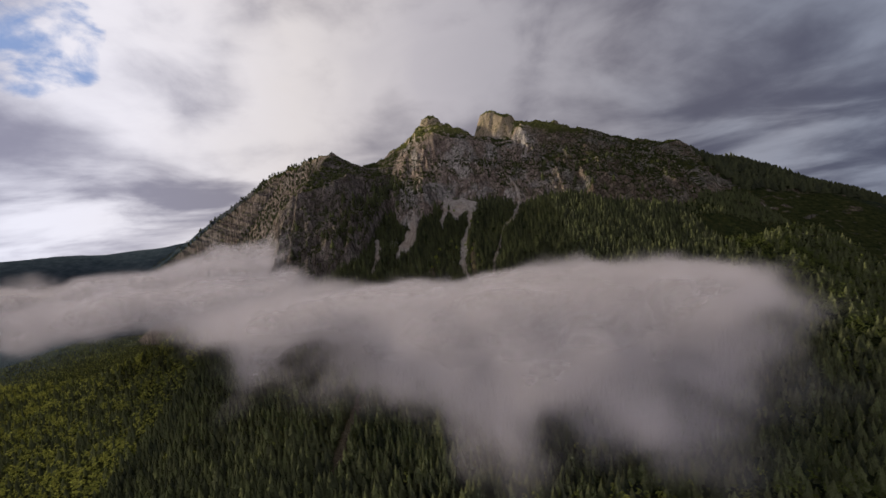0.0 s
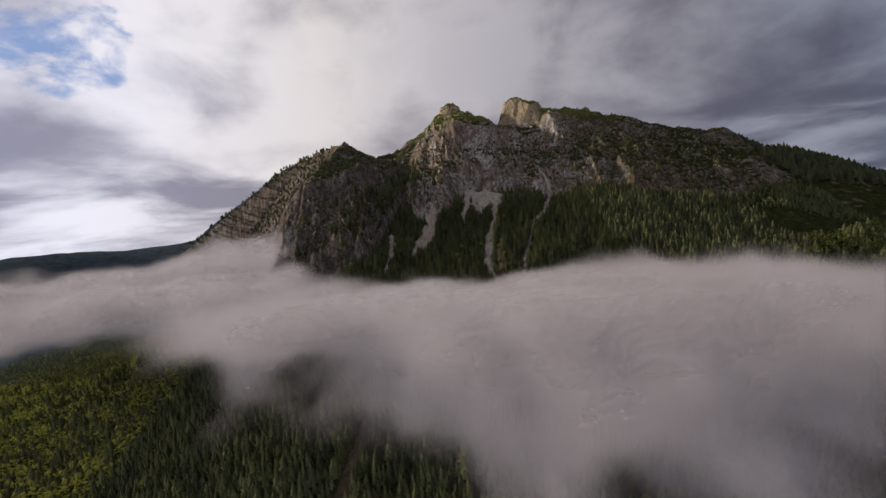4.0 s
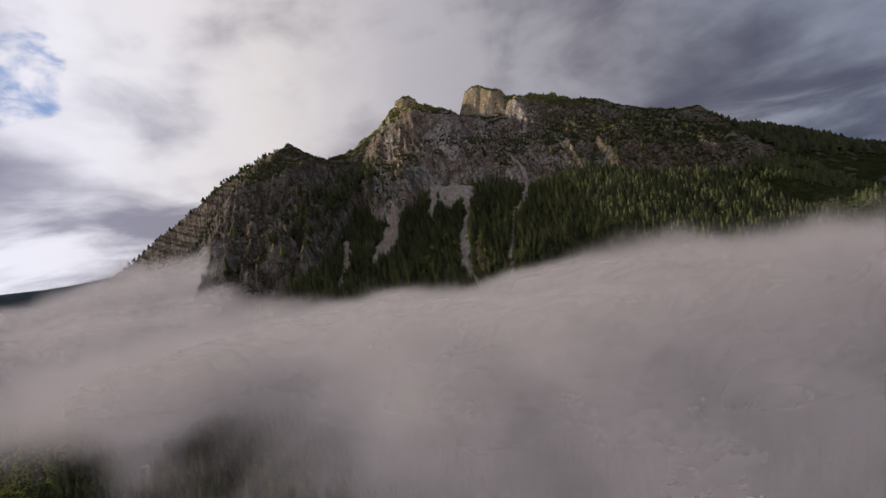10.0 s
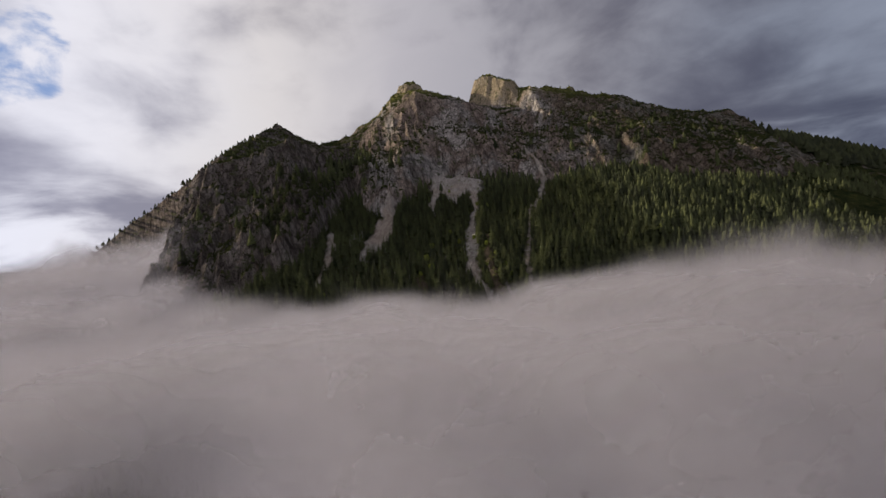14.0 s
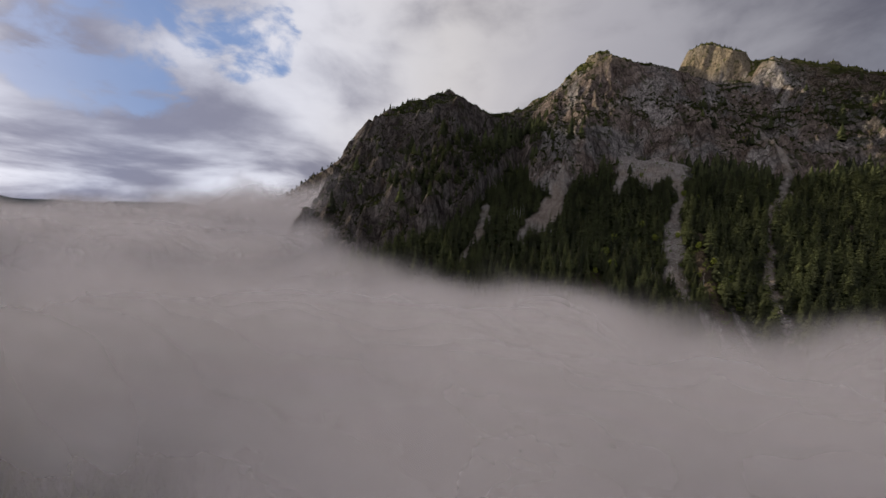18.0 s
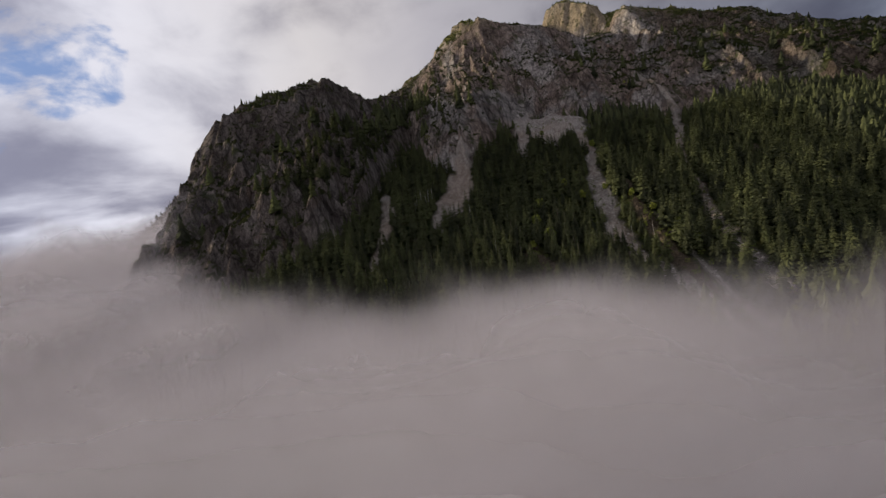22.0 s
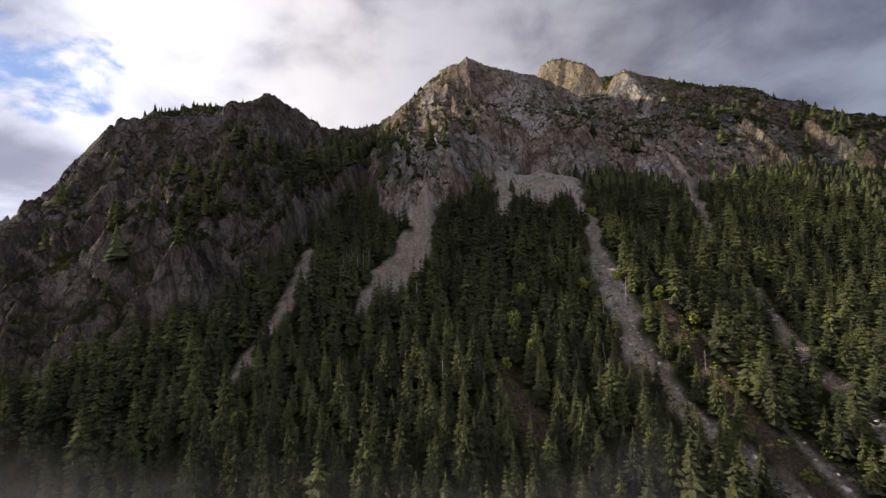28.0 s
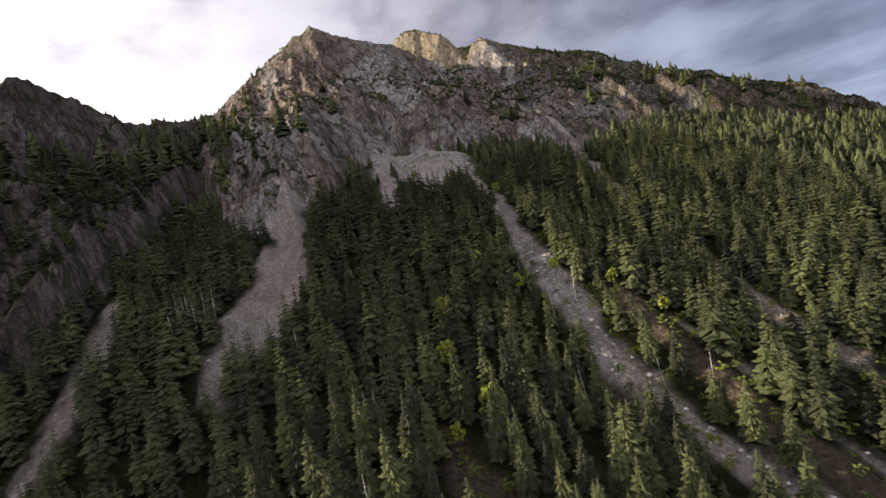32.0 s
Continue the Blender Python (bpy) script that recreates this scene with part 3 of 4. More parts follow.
def veil(parent, y, x0, x1, z0, z1, cell):
    xs, zs = np.arange(x0, x1, cell), np.arange(z0, z1, cell * 0.6)
    gx, gz = np.meshgrid(xs, zs)
    gy = y + 9 * fbm(gx / 300, gz / 260, 1, 75)
    d = fog_density(gx, gy, gz)
    nx, nz = len(xs), len(zs)
    i = (np.arange(nz - 1)[:, None] * nx + np.arange(nx - 1)[None]).ravel()
    quads = np.stack([i, i + 1, i + nx + 1, i + nx], 1)
    dv = d.ravel()
    quads = quads[dv[quads].max(1) > 0.04]
    if len(quads) == 0:
        return
    used, inv = np.unique(quads, return_inverse=True)
    co = np.stack([gx, gy, gz], -1).reshape(-1, 3)[used]
    ob = raw_mesh("veil", co, inv.reshape(-1, 4), FOG, parent)
    at = ob.data.attributes.new("thickness", "FLOAT", "POINT")
    at.data.foreach_set("value", dv[used].astype(np.float32))


bank = tagged(new("cloud_bank"), "low bank of pale grey mist lying on the forest slope", "cloud", kind="stuff")
for y in np.arange(290, 800, 13):
    veil(bank, float(y), -380 if y < 540 else -960, 820, 110, 450, 12)
for y in np.arange(800, 925, 14):
    veil(bank, float(y), -1500, 300, 220, 520, 13)
for y in np.arange(925, 1190, 24):
    veil(bank, float(y), -1500, -120, 220, 480, 18)


# ---- trees ----
def leaf_material(name, low, high, spread_by, rough=0.85):
    m, n = material(name)
    if spread_by == "object":
        r = n.add("ShaderNodeObjectInfo").outputs["Random"]
    else:
        r = n.add("ShaderNodeAttribute", {"attribute_name": "tint"}).outputs["Fac"]
    pos = n.add("ShaderNodeNewGeometry").outputs["Position"]
    v = n.noise(pos, 0.9, 4, 0.6)
    col = n.mix(r, low, high)
    col = n.mix(n.step(v, 0.3, 0.7), n.mix(0.5, col, (0.004, 0.006, 0.003)), col)
    b = n.add("ShaderNodeBsdfPrincipled", None, Roughness=rough, Base_Color=col)
    b.inputs["Specular IOR Level"].default_value = 0.0
    t = n.add("ShaderNodeBsdfTranslucent", None, Color=n.mix(0.3, col, (0.09, 0.11, 0.02)))
    return finish(m, n, n.add("ShaderNodeMixShader", None, Fac=0.22, i1=b.outputs[0], i2=t.outputs[0]).outputs[0])


def bark_material():
    m, n = material("bark")
    pos = n.add("ShaderNodeNewGeometry").outputs["Position"]
    v = n.noise(n.scaled(pos, (4.0, 4.0, 0.6)), 1.0, 5, 0.6)
    col = n.ramp(v, [(0.3, (0.035, 0.026, 0.02)), (0.7, (0.13, 0.11, 0.095))])
    return finish(m, n, n.add("ShaderNodeBsdfPrincipled", None, Roughness=0.95, Base_Color=col).outputs[0])


FIR_LOW, FIR_HIGH = (0.029, 0.033, 0.022), (0.082, 0.093, 0.041)
ALDER_LOW, ALDER_HIGH = (0.095, 0.125, 0.026), (0.21, 0.235, 0.045)
# dark to bright, for the sun and shade that the woods' tint carries
BROAD_LOW, BROAD_HIGH = (0.042, 0.058, 0.018), (0.25, 0.26, 0.055)
BARK = bark_material()
SHRUB = leaf_material("shrub_leaves", (0.07, 0.095, 0.022), (0.19, 0.22, 0.05), "tint")
FIR_NEAR = leaf_material("fir_needles", FIR_LOW, FIR_HIGH, "object")
ALDER_NEAR = leaf_material("alder_leaves", ALDER_LOW, ALDER_HIGH, "object")
FIR_FAR = leaf_material("fir_needles_far", FIR_LOW, FIR_HIGH, "tint")
ALDER_FAR = leaf_material("broad_leaves_far", BROAD_LOW, BROAD_HIGH, "tint")
rng = np.random.default_rng(11)


def fir_crown(whorls, arms, rs, sprays=1):
    """Boughs of a fir one unit tall, as triangles: whorl above whorl, each bough a drooping folded blade, with smaller ones to its sides."""
    co, tri = [], []

    def blade(root, c, d, r, wdt, z, dz):
        i = len(co)
        co.extend([(c * root, d * root, z + 0.012), (c * r * 0.6 - d * wdt, d * r * 0.6 + c * wdt, z - dz * 0.95), (c * r, d * r, z - dz),
                   (c * r * 0.6 + d * wdt, d * r * 0.6 - c * wdt, z - dz * 0.95), (c * r * 0.58, d * r * 0.58, z - dz * 0.15)])
        tri.extend([(i, i + 1, i + 4), (i + 1, i + 2, i + 4), (i + 2, i + 3, i + 4), (i + 3, i, i + 4)])

    lean = rs.normal(0, 0.01, 2)
    turn = 0.0
    for k in range(whorls):
        s = (k + 0.5) / whorls
        z0 = 0.10 + 0.86 * s
        reach = (0.205 * (1 - s) ** 0.82 + 0.012) * (0.80 + 0.4 * rs.random()) * (1 - 0.35 * math.exp(-s * 14))
        count = max(4, int(round(arms * (1 - 0.45 * s))))
        turn += 0.9 + rs.random()
        for q in range(count):
            if rs.random() < 0.07:
                continue
            a = turn + 6.283 * q / count + rs.normal(0, 0.16)
            r = reach * (0.72 + 0.5 * rs.random())
            z = z0 + rs.normal(0, 0.22) / whorls
            dz = r * (0.16 + 0.34 * (1 - s) * rs.random())
            c, d = math.cos(a), math.sin(a)
            blade(0.0, c, d, r, r * ((0.28 if sprays == 1 else 0.15) + 0.10 * rs.random()) + 0.003, z, dz)
            for side in range(sprays - 1):
                b = a + (0.40 if side % 2 else -0.40) * (0.6 + 0.6 * rs.random())
                blade(0.0, math.cos(b), math.sin(b), r * (0.55 + 0.40 * rs.random()), r * 0.11 + 0.002, z - 0.006, dz * (0.8 + 0.5 * rs.random()))
    i = len(co)
    co += [(0.006, 0, 0.93), (-0.003, 0.005, 0.93), (-0.003, -0.005, 0.93), (0, 0, 1.02)]
    tri += [(i, i + 1, i + 3), (i + 1, i + 2, i + 3), (i + 2, i, i + 3)]
    out = np.array(co)
    out[:, :2] += lean * out[:, 2:3]
    return out, np.array(tri)


def fir_plain(whorls, arms, rs):
    """A fir one unit tall for the distance: ragged skirts one above the other."""
    co, tri = [], []
    for k in range(whorls):
        s = k / whorls
        z0, r0 = 0.06 + 0.86 * s, (0.235 * (1 - s) ** 0.8 + 0.014)
        i = len(co)
        co.append((rs.normal(0, 0.004), rs.normal(0, 0.004), min(1.0, z0 + 1.5 / whorls)))
        a0 = rs.random() * 6.28
        for q in range(arms):
            a = a0 + 6.283 * (q + 0.3 * rs.random()) / arms
            r = r0 * (0.55 + 0.65 * rs.random()) if q % 2 else r0 * (0.9 + 0.4 * rs.random())
            co.append((math.cos(a) * r, math.sin(a) * r, z0 + 0.03 * rs.normal() - 0.02 * (r / r0)))
        tri += [(i, i + 1 + q, i + 1 + (q + 1) % arms) for q in range(arms)]
    return np.array(co), np.array(tri)


def alder_crown(clumps, blades, rs):
    """A rounded broadleaf crown one unit tall: many small tilted leaf sprays round uneven boughs."""
    co, tri = [], []
    for k in range(clumps):
        a, s = rs.random() * 6.283, rs.random()
        z = 0.32 + 0.55 * s
        r = 0.25 * math.sqrt(max(0.05, 1 - ((z - 0.55) / 0.45) ** 2)) * (0.35 + 0.75 * rs.random())
        cx, cy = r * math.cos(a), r * math.sin(a)
        for q in range(blades):
            v = rs.normal(0, 1, 3)
            v /= np.linalg.norm(v) + 1e-6
            p = np.array([cx, cy, z]) + v * 0.085 * rs.random() ** 0.4
            u = np.cross(v, rs.normal(0, 1, 3))
            u /= np.linalg.norm(u) + 1e-6
            t = np.cross(v, u)
            sz = 0.035 + 0.03 * rs.random()
            i = len(co)
            co += [tuple(p + u * sz), tuple(p + t * sz * 0.8), tuple(p - u * sz), tuple(p - t * sz * 0.8)]
            tri += [(i, i + 1, i + 2), (i, i + 2, i + 3)]
    return np.array(co), np.array(tri)


def trunk_shape(r0, top, sides=6):
    co, tri = [], []
    rings = ((-0.06, 1.5), (0.02, 1.15), (0.35, 0.8), (top, 0.15))
    for z, k in rings:
        co += [(math.cos(6.283 * q / sides) * r0 * k, math.sin(6.283 * q / sides) * r0 * k, z) for q in range(sides)]
    for j in range(len(rings) - 1):
        for q in range(sides):
            a, b = j * sides + q, j * sides + (q + 1) % sides
            tri += [(a, b, b + sides), (a, b + sides, a + sides)]
    return np.array(co), np.array(tri)


def alder_wood(rs):
    co, tri = trunk_shape(0.016, 0.75)
    co, tri = [co], [tri]
    n = len(co[0])
    for k in range(6):
        a, z = rs.random() * 6.283, 0.25 + 0.06 * k
        c, t = trunk_shape(0.008, 1.0, 4)
        tilt = Matrix.Rotation(a, 3, "Z") @ Matrix.Rotation(radians(45), 3, "Y")
        c = np.array([tilt @ Vector((p[0], p[1], p[2] * 0.28)) for p in c]) + (0, 0, z)
        co.append(c)
        tri.append(t + n)
        n += len(c)
    return np.concatenate(co), np.concatenate(tri)


# ---- where trees stand ----
def scatter(x0, x1, y0, y1, step, seed):
    rs = np.random.default_rng(seed)
    gx, gy = np.meshgrid(np.arange(x0, x1, step), np.arange(y0, y1, step))
    gx = gx + rs.uniform(-0.5, 0.5, gx.shape) * step
    gy = gy + rs.uniform(-0.5, 0.5, gy.shape) * step
    return gx.ravel(), gy.ravel(), rs


def slope_at(x, y):
    e = 2.5
    return np.hypot(height(x + e, y) - height(x - e, y), height(x, y + e) - height(x, y - e)) / (2 * e)


def plant(name, x, y, size, wide, tint, shapes, mat, rs, label, category="forest"):
    """Many trees in one mesh."""
    if len(x) == 0:
        return
    z = height(x, y) - 0.6
    turn = rs.random(len(x)) * 6.283
    pick = rs.integers(0, len(shapes), len(x))
    cos_, tris, tints, base = [], [], [], 0
    for k, (c, t) in enumerate(shapes):
        w = np.nonzero(pick == k)[0]
        if len(w) == 0:
            continue
        ca, sa = np.cos(turn[w])[:, None], np.sin(turn[w])[:, None]
        sx = (size * wide)[w][:, None]
        px = (c[None, :, 0] * ca - c[None, :, 1] * sa) * sx + x[w][:, None]
        py = (c[None, :, 0] * sa + c[None, :, 1] * ca) * sx + y[w][:, None]
        pz = c[None, :, 2] * size[w][:, None] + z[w][:, None]
        cos_.append(np.stack([px, py, pz], -1).reshape(-1, 3))
        tris.append((t[None] + (np.arange(len(w)) * len(c))[:, None, None] + base).reshape(-1, 3))
        tints.append(np.repeat(tint[w], len(c)))
        base += len(w) * len(c)
    ob = raw_mesh(name, np.concatenate(cos_), np.concatenate(tris), mat, None, False)
    at = ob.data.attributes.new("tint", "FLOAT", "POINT")
    at.data.foreach_set("value", np.concatenate(tints).astype(np.float32))
    return tagged(ob, label, category, kind="stuff")


# the stretch of slope that the camera comes nearest to: each tree a thing of its own
NEAR = (-50, 200, 776, 856)
FIRS = [fir_crown(25, 8, np.random.default_rng(100 + k), 4) for k in range(6)]
MID_FIRS = [fir_crown(16, 8, np.random.default_rng(140 + k)) for k in range(6)]
PLAIN_FIRS = [fir_plain(8, 8, np.random.default_rng(200 + k)) for k in range(5)]
FAR_ALDERS = [alder_crown(9, 5, np.random.default_rng(300 + k)) for k in range(4)]


def wooded(x, y, rs, steep=1.05):
    """Which of these places bear a tree."""
    s = slope_at(x, y)
    c = cliff_part(x, y) * smooth(x, -470, -400)
    ok = (scree_at(x, y) < 0.3) & (s < steep + 0.12 * fbm(x / 30, y / 30, 2, 90)) & ((c < 0.3) | (rs.random(len(x)) < 0.10))
    # the wooded gully under the saddle
    gully = smooth(x, -85, -60) * (1 - smooth(x, 0, 25)) * (y > 990) * (y < 1330)
    ok |= (gully * rs.random(len(x)) > 0.35) & (s < 2.4) & (scree_at(x, y) < 0.3)
    # scattered trees on the bluff's broken eastern flank
    flank = smooth(x, -150, -120) * (1 - smooth(x, -30, -5)) * (y > 850) * (y < 1110)
    ok |= (flank * rs.random(len(x)) > 0.62) & (s < 3.0) & (scree_at(x, y) < 0.3)
    return ok & (brush_at(x, y) < 0.35)


def sizes(x, y, rs, mean=20.0):
    """Tall on the slope, low on the tops."""
    s = mean * np.exp(rs.normal(0, 0.20, len(x))) * (1 + 0.22 * fbm(x / 50, y / 50, 2, 91))
    yl = np.interp(x, ACROSS, LIP_Y)
    s = s * (1 - 0.5 * smooth(y, 1020, 1070) * smooth(x, 105, 130) * (1 - smooth(x, 225, 255)))
    return np.clip(s * (1 - 0.62 * smooth(y, yl - 60, yl)), 4, 32)


def tree_thing(kind, x, y, size, parts):
    root = new(kind)
    root.location = (x, y, float(height(x, y)) - 0.3)
    root.scale = (size, size, size)
    for name, me in parts:
        p = new(name, me)
        p.parent = root
    return root


def shape_mesh(name, shape, mat):
    ob = raw_mesh(name, shape[0], shape[1], mat, None, False)
    me = ob.data
    bpy.data.objects.remove(ob)
    return me


# single trees, where the camera comes nearest
x, y, rs = scatter(NEAR[0], NEAR[1], NEAR[2], NEAR[3], 7.6, 400)
ok = wooded(x, y, rs)
x, y = x[ok], y[ok]
sz = sizes(x, y, rs)
fir_parts = [[("trunk", shape_mesh("fir_trunk", trunk_shape(0.013, 0.95), BARK)), ("crown", shape_mesh("fir_crown", c, FIR_NEAR))] for c in FIRS]
alder_parts = [[("trunk", shape_mesh("alder_trunk", alder_wood(np.random.default_rng(330 + k)), BARK)),
                ("crown", shape_mesh("alder_crown", alder_crown(34, 16, np.random.default_rng(340 + k)), ALDER_NEAR))] for k in range(3)]
first = {}
for k in range(len(x)):
    v = int(rs.integers(0, 6))
    s, wd = float(sz[k]), float(rs.uniform(0.85, 1.2))
    if v not in first:
        first[v] = tagged(tree_thing("fir_tree", x[k], y[k], 1.0, fir_parts[v]), "tall dark green fir tree on the steep slope", "tree", "firs on the slope")
        ob = first[v]
    else:
        ob = copy_thing(first[v], Matrix.Identity(4))
    ob.location, ob.scale, ob.rotation_euler = (x[k], y[k], float(height(x[k], y[k])) - 0.3), (s * wd, s * wd, s), (0, 0, float(rs.uniform(0, 6.28)))
ALDER_SPOTS = [(110, 879, 15), (115, 850, 17), (206, 1006, 12), (182, 905, 9), (205, 862, 9), (196, 880, 10), (188, 842, 8), (212, 838, 10), (160, 905, 12), (150, 930, 13),
               (94, 905, 12), (214, 815, 9), (-18, 812, 14), (166, 1082, 10), (120, 905, 14), (140, 960, 11), (222, 1010, 10), (100, 848, 9)]
for k, (ax, ay, s) in enumerate(ALDER_SPOTS):
    ob = tagged(tree_thing("alder_tree", ax, ay, s, alder_parts[k % 3]), "yellow-green broadleaf tree among the dark firs", "tree", "broadleaf trees on the slope")
    ob.rotation_euler = (0, 0, k * 1.3)

# the wood round them, denser shapes first
def outside(x, y, box):
    return (x < box[0]) | (x > box[1]) | (y < box[2]) | (y > box[3])


MIDDLE = (-130, 430, 740, 1090)
x, y, rs = scatter(*MIDDLE, 7.4, 401)
ok = wooded(x, y, rs) & outside(x, y, NEAR)
x, y = x[ok], y[ok]
plant("fir_wood_middle", x, y, sizes(x, y, rs), rs.uniform(0.85, 1.2, len(x)), rs.random(len(x)), MID_FIRS, FIR_FAR, rs, "dense dark green fir wood on the steep slope")
x, y, rs = scatter(-420, 760, 360, 1215, 7.6, 402)
ok = wooded(x, y, rs) & outside(x, y, MIDDLE)
x, y = x[ok], y[ok]
leafy = rs.random(len(x)) < 0.03 + 0.22 * smooth(x, 450, 700) * smooth(y, 980, 700)
plant("fir_wood_slope", x[~leafy], y[~leafy], sizes(x, y, rs)[~leafy], rs.uniform(0.85, 1.25, (~leafy).sum()), rs.random((~leafy).sum()), PLAIN_FIRS, FIR_FAR, rs, "dark fir wood on the mountain's lower slope")
# tint falls towards the right: cloud shade put into the leaf colour
plant("leafy_wood_slope", x[leafy], y[leafy], sizes(x, y, rs, 15)[leafy], rs.uniform(0.9, 1.3, leafy.sum()), rs.random(leafy.sum()) * (1 - 0.8 * smooth(x[leafy], 400, 650)), FAR_ALDERS, ALDER_FAR, rs, "yellow-green broadleaf trees among the firs")
# valley floor
x, y, rs = scatter(-1500, 1100, 250, 1700, 9.6, 403)
ok = (outside(x, y, (-420, 760, 360, 1215))) & (height(x, y) < 330) & wooded(x, y, rs)
x, y = x[ok], y[ok]
leafy = rs.random(len(x)) < 0.48 + 0.4 * smooth(fbm(x / 130, y / 130, 3, 92), -0.1, 0.4)
plant("fir_wood_valley", x[~leafy], y[~leafy], sizes(x, y, rs)[~leafy], rs.uniform(0.9, 1.4, (~leafy).sum()), 0.35 + 0.65 * rs.random((~leafy).sum()), PLAIN_FIRS, FIR_FAR, rs, "mixed conifer wood on the valley floor")
# leaves coloured sunlit on the left, shaded on the right
plant("leafy_wood_valley", x[leafy], y[leafy], sizes(x, y, rs, 17)[leafy], rs.uniform(1.1, 1.7, leafy.sum()), (0.35 + 0.65 * rs.random(leafy.sum())) * (1 - 0.85 * smooth(x[leafy], 150, 600)), FAR_ALDERS, ALDER_FAR, rs, "green broadleaf wood on the valley floor")
x, y, rs = scatter(-900, 1100, -260, 250, 15, 408)
x, y = x[height(x, y) < 200], y[height(x, y) < 200]
leafy = rs.random(len(x)) < 0.6
plant("fir_wood_hollow", x[~leafy], y[~leafy], sizes(x, y, rs)[~leafy], rs.uniform(1.2, 1.7, (~leafy).sum()), rs.random((~leafy).sum()), PLAIN_FIRS, FIR_FAR, rs, "mixed conifer wood in the valley's hollow")
# the same painted shade to the right, in the leaf tint
plant("leafy_wood_hollow", x[leafy], y[leafy], sizes(x, y, rs, 18)[leafy], rs.uniform(1.4, 2.0, leafy.sum()), rs.random(leafy.sum()) * (0.8 - 0.6 * smooth(x[leafy], 150, 600)), FAR_ALDERS, ALDER_FAR, rs, "green broadleaf wood in the valley's hollow")
# the tops and ledges
x, y, rs = scatter(-320, 1050, 1000, 1720, 7.5, 404)
ok = wooded(x, y, rs, 1.15) & ((y > 1215) | (x > 760)) & ((rs.random(len(x)) < 0.62))
x, y = x[ok], y[ok]
plant("fir_wood_top", x, y, sizes(x, y, rs, 13), rs.uniform(0.9, 1.4, len(x)), 0.3 + 0.7 * rs.random(len(x)), PLAIN_FIRS, FIR_FAR, rs, "small firs along the ridge and ledges")
SMALL_FIRS = [fir_plain(3, 5, np.random.default_rng(220 + k)) for k in range(3)]
x, y, rs = scatter(-1400, 2400, 1250, 2450, 15, 405)
ok = outside(x, y, (-320, 1050, 1000, 1720)) & (height(x, y) > 330)
x, y = x[ok], y[ok]
plant("fir_wood_far_ridge", x, y, sizes(x, y, rs, 30), rs.uniform(1.4, 2.0, len(x)), rs.random(len(x)) * 0.5, SMALL_FIRS, FIR_FAR, rs, "dark wooded ridge beyond the cliffs")


# ---- broken stone ----
def stone_material():
    m, n = material("stone")
    g = n.add("ShaderNodeNewGeometry")
    v = n.noise(g.outputs["Position"], 1.2, 6, 0.65)
    col = n.ramp(n.math("ADD", n.math("MULTIPLY", v, 0.6), n.math("MULTIPLY", g.outputs["Random Per Island"], 0.4)),
                 [(0.3, (0.14, 0.128, 0.118)), (0.5, (0.28, 0.262, 0.247)), (0.72, (0.43, 0.41, 0.392))])
    bump = n.add("ShaderNodeBump", None, Strength=0.6, Distance=0.3, Height=v)
    return finish(m, n, n.add("ShaderNodeBsdfPrincipled", None, Roughness=0.9, Base_Color=col, Normal=bump.outputs[0]).outputs[0])


STONE = stone_material()


def stone_shape(seed):
    rs = np.random.default_rng(seed)
    bm = bmesh.new()
    bmesh.ops.create_icosphere(bm, subdivisions=1, radius=0.5)
    for _ in range(5):
        d = Vector(rs.normal(0, 1, 3)).normalized()
        for v in bm.verts:
            over = v.co.dot(d) - 0.30
            if over > 0:
                v.co -= d * over
    for v in bm.verts:
        v.co = Vector((v.co.x * 1.2, v.co.y, v.co.z * 0.75)) + Vector(rs.normal(0, 0.03, 3))
    bmesh.ops.triangulate(bm, faces=bm.faces)
    co = np.array([v.co[:] for v in bm.verts])
    tri = np.array([[v.index for v in f.verts] for f in bm.faces])
    bm.free()
    return co, tri


STONES = [stone_shape(500 + k) for k in range(5)]
x, y, rs = scatter(-60, 400, 760, 1210, 2.1, 406)
ok = (scree_at(x, y) > 0.55) & (rs.random(len(x)) < 0.75)
x, y = x[ok], y[ok]
sz = np.clip(np.exp(rs.normal(-0.15, 0.45, len(x))), 0.35, 2.4)
big = (sz > 1.35) & (y < 960) & (x > 100)
plant("loose_stones", x[~big], y[~big], sz[~big], np.ones((~big).sum()), rs.random((~big).sum()), STONES, STONE, rs, "pale broken stones lying on the scree", "stones")
boulder_meshes = [shape_mesh("boulder_stone", s, STONE) for s in STONES]
for k in np.nonzero(big)[0][:260]:
    ob = tagged(new("boulder", boulder_meshes[int(k) % 5]), "pale grey angular boulder on the scree run", "boulder", "boulders on the scree")
    s = float(sz[k])
    ob.location, ob.scale, ob.rotation_euler = (x[k], y[k], float(height(x[k], y[k])) + 0.1 * s), (s, s, s), (0.2, 0.3, float(rs.uniform(0, 6.28)))

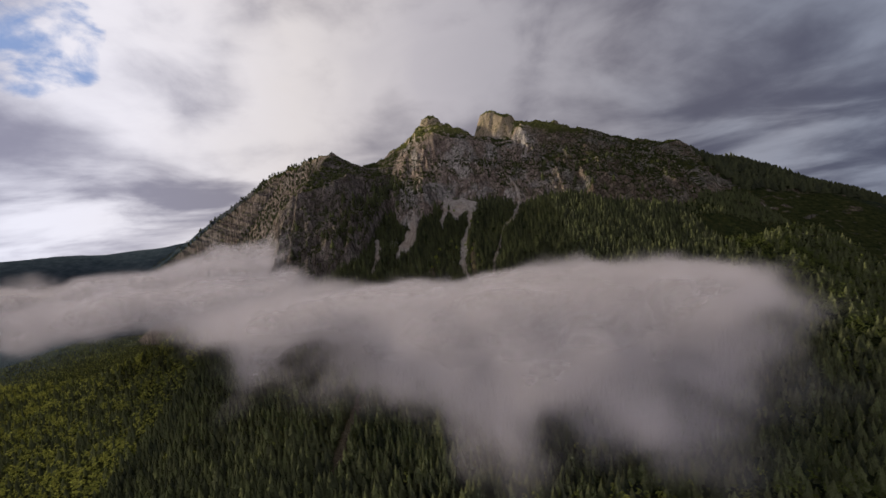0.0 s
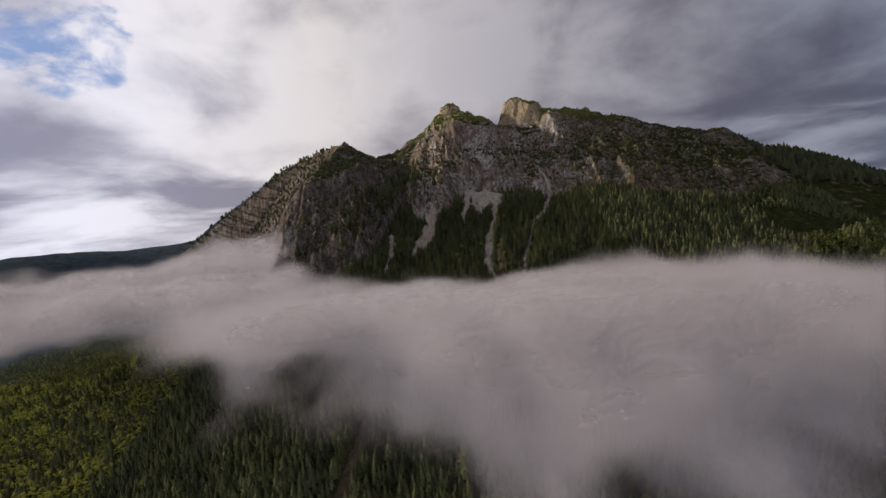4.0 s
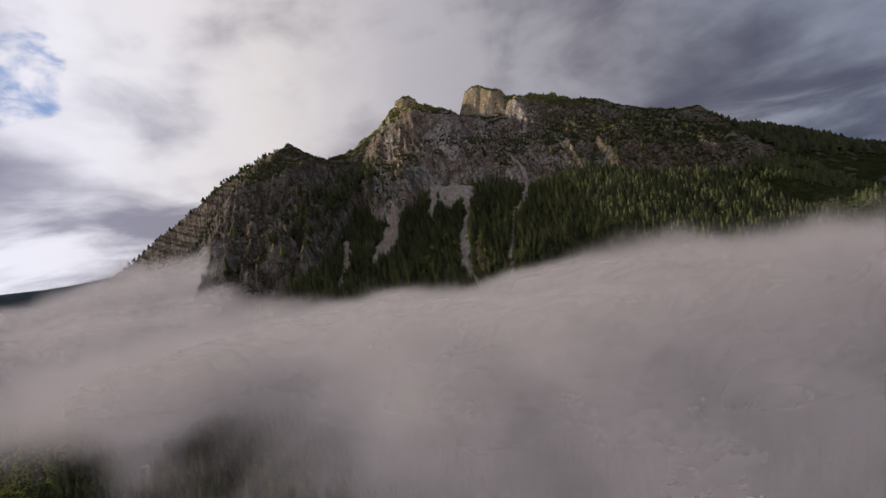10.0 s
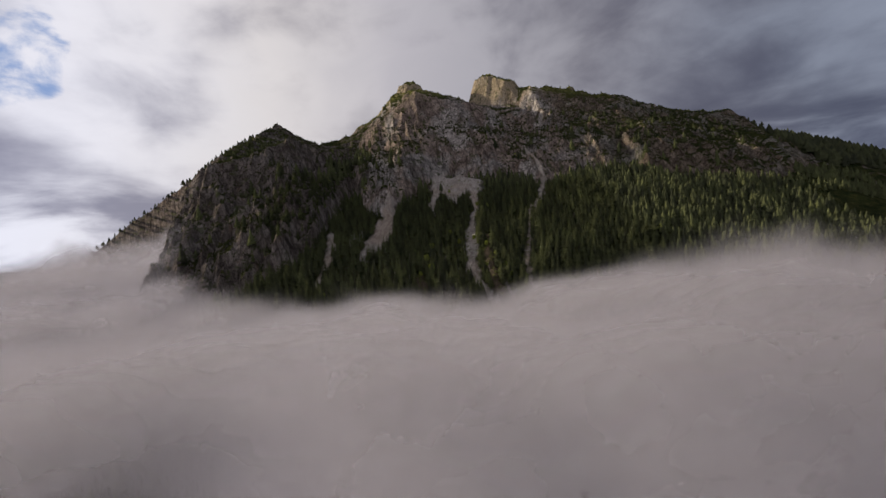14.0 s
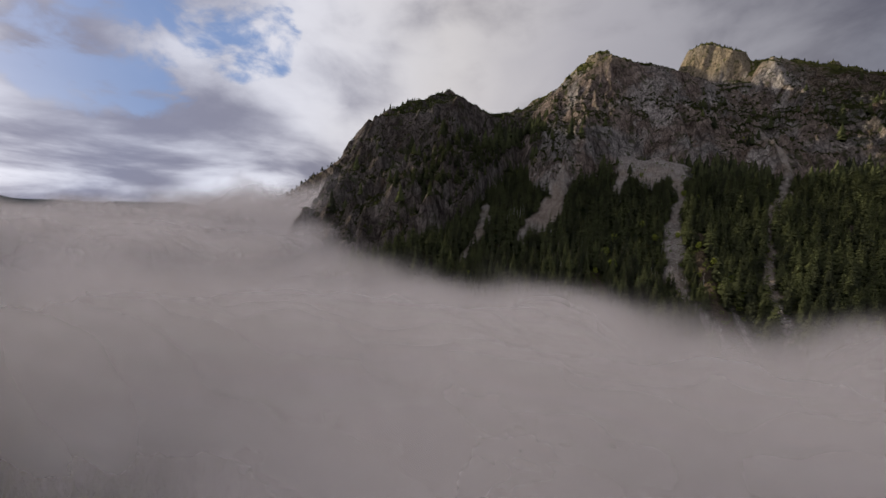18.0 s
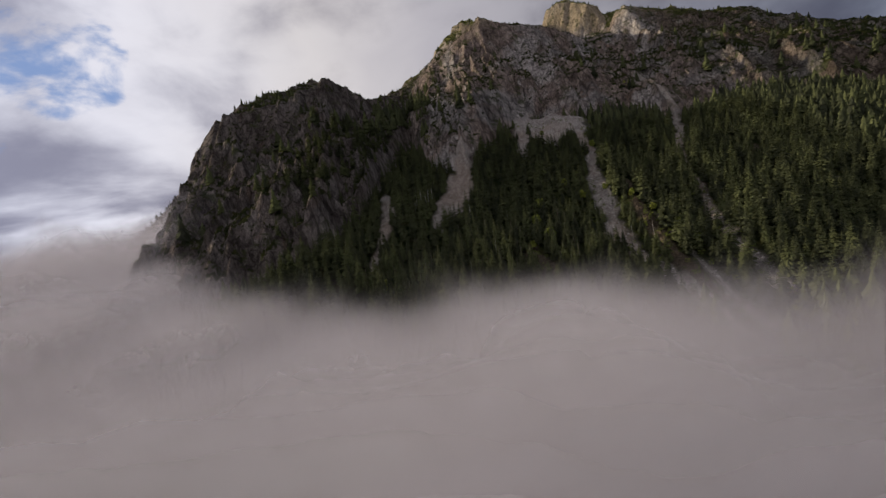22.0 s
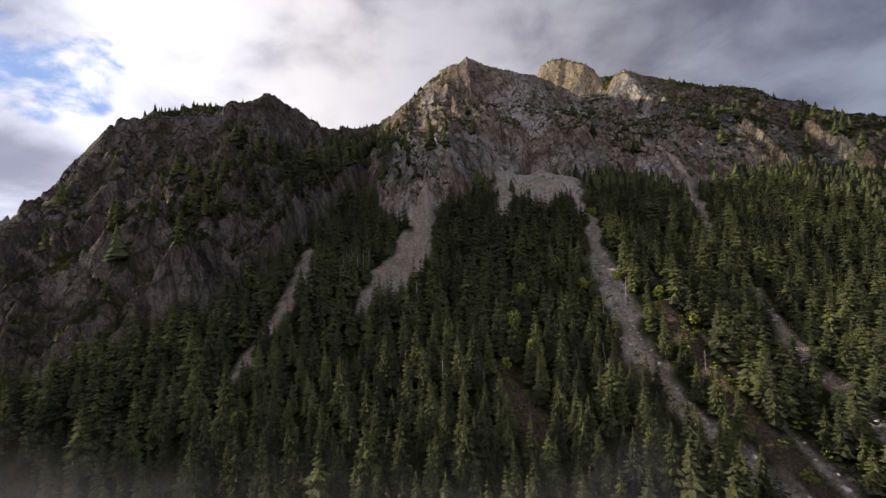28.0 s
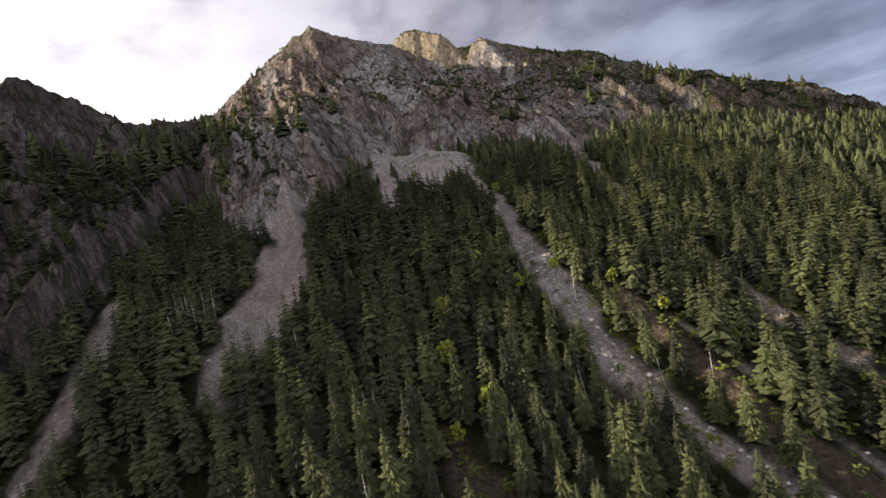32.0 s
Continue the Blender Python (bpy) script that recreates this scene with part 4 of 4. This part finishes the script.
# ---- shrubs along the stone runs ----
x, y, rs = scatter(-60, 330, 700, 1130, 5.0, 407)
near_run = np.minimum(np.minimum(along(x, y, SCREE_MAIN), along(x, y, SCREE_SIDE)), np.minimum(along(x, y, SCREE_TOP) + 5, along(x, y, SCREE_GULLY) + 4))
ok = (near_run > -3) & (near_run < 10) & (rs.random(len(x)) < 0.5)
ok |= (brush_at(x, y) > 0.5) & (rs.random(len(x)) < 0.55)
x, y = x[ok], y[ok]
plant("shrubs", x, y, rs.uniform(2.2, 6.0, len(x)), rs.uniform(1.2, 2.0, len(x)), rs.random(len(x)) ** 2, [alder_crown(14, 6, np.random.default_rng(360 + k)) for k in range(3)], SHRUB, rs, "low yellow-green shrubs beside the scree", "shrub")


# ---- dead trees ----
def snag_material():
    m, n = material("weathered_wood")
    pos = n.add("ShaderNodeNewGeometry").outputs["Position"]
    v = n.noise(n.scaled(pos, (3.0, 3.0, 0.4)), 1.0, 5, 0.6)
    return finish(m, n, n.add("ShaderNodeBsdfPrincipled", None, Roughness=0.9, Base_Color=n.ramp(v, [(0.3, (0.16, 0.145, 0.13)), (0.7, (0.42, 0.40, 0.37))])).outputs[0])


def snag_shape(rs):
    co, tri = trunk_shape(0.012, 1.0, 5)
    parts, faces, n = [co], [tri], len(co)
    for k in range(9):
        a, z = rs.random() * 6.283, 0.35 + 0.065 * k
        c, t = trunk_shape(0.006, 1.0, 3)
        m = Matrix.Rotation(a, 3, "Z") @ Matrix.Rotation(radians(80 + 20 * rs.random()), 3, "Y")
        c = np.array([m @ Vector((p[0], p[1], max(p[2], 0) * 0.09 * (1.3 - z))) for p in c]) + (0, 0, z)
        parts.append(c)
        faces.append(t + n)
        n += len(c)
    return np.concatenate(parts), np.concatenate(faces)


SNAG = snag_material()
snag_meshes = [shape_mesh("snag_wood", snag_shape(np.random.default_rng(600 + k)), SNAG) for k in range(3)]
rs = np.random.default_rng(610)
for k in range(26):
    if k < 14:
        sx, sy = 8 + rs.uniform(-9, 9), 935 + rs.uniform(-22, 22)
    else:
        sx, sy = rs.uniform(40, 190), rs.uniform(800, 900)
    ob = tagged(new("dead_tree", snag_meshes[k % 3]), "bare pale grey trunk of a dead fir standing among the trees", "dead tree", "dead trees on the slope")
    s = float(rs.uniform(10, 18))
    ob.location, ob.scale, ob.rotation_euler = (sx, sy, float(height(sx, sy)) - 0.2), (s, s, s), (0.05 * rs.normal(), 0.05 * rs.normal(), float(rs.uniform(0, 6.28)))
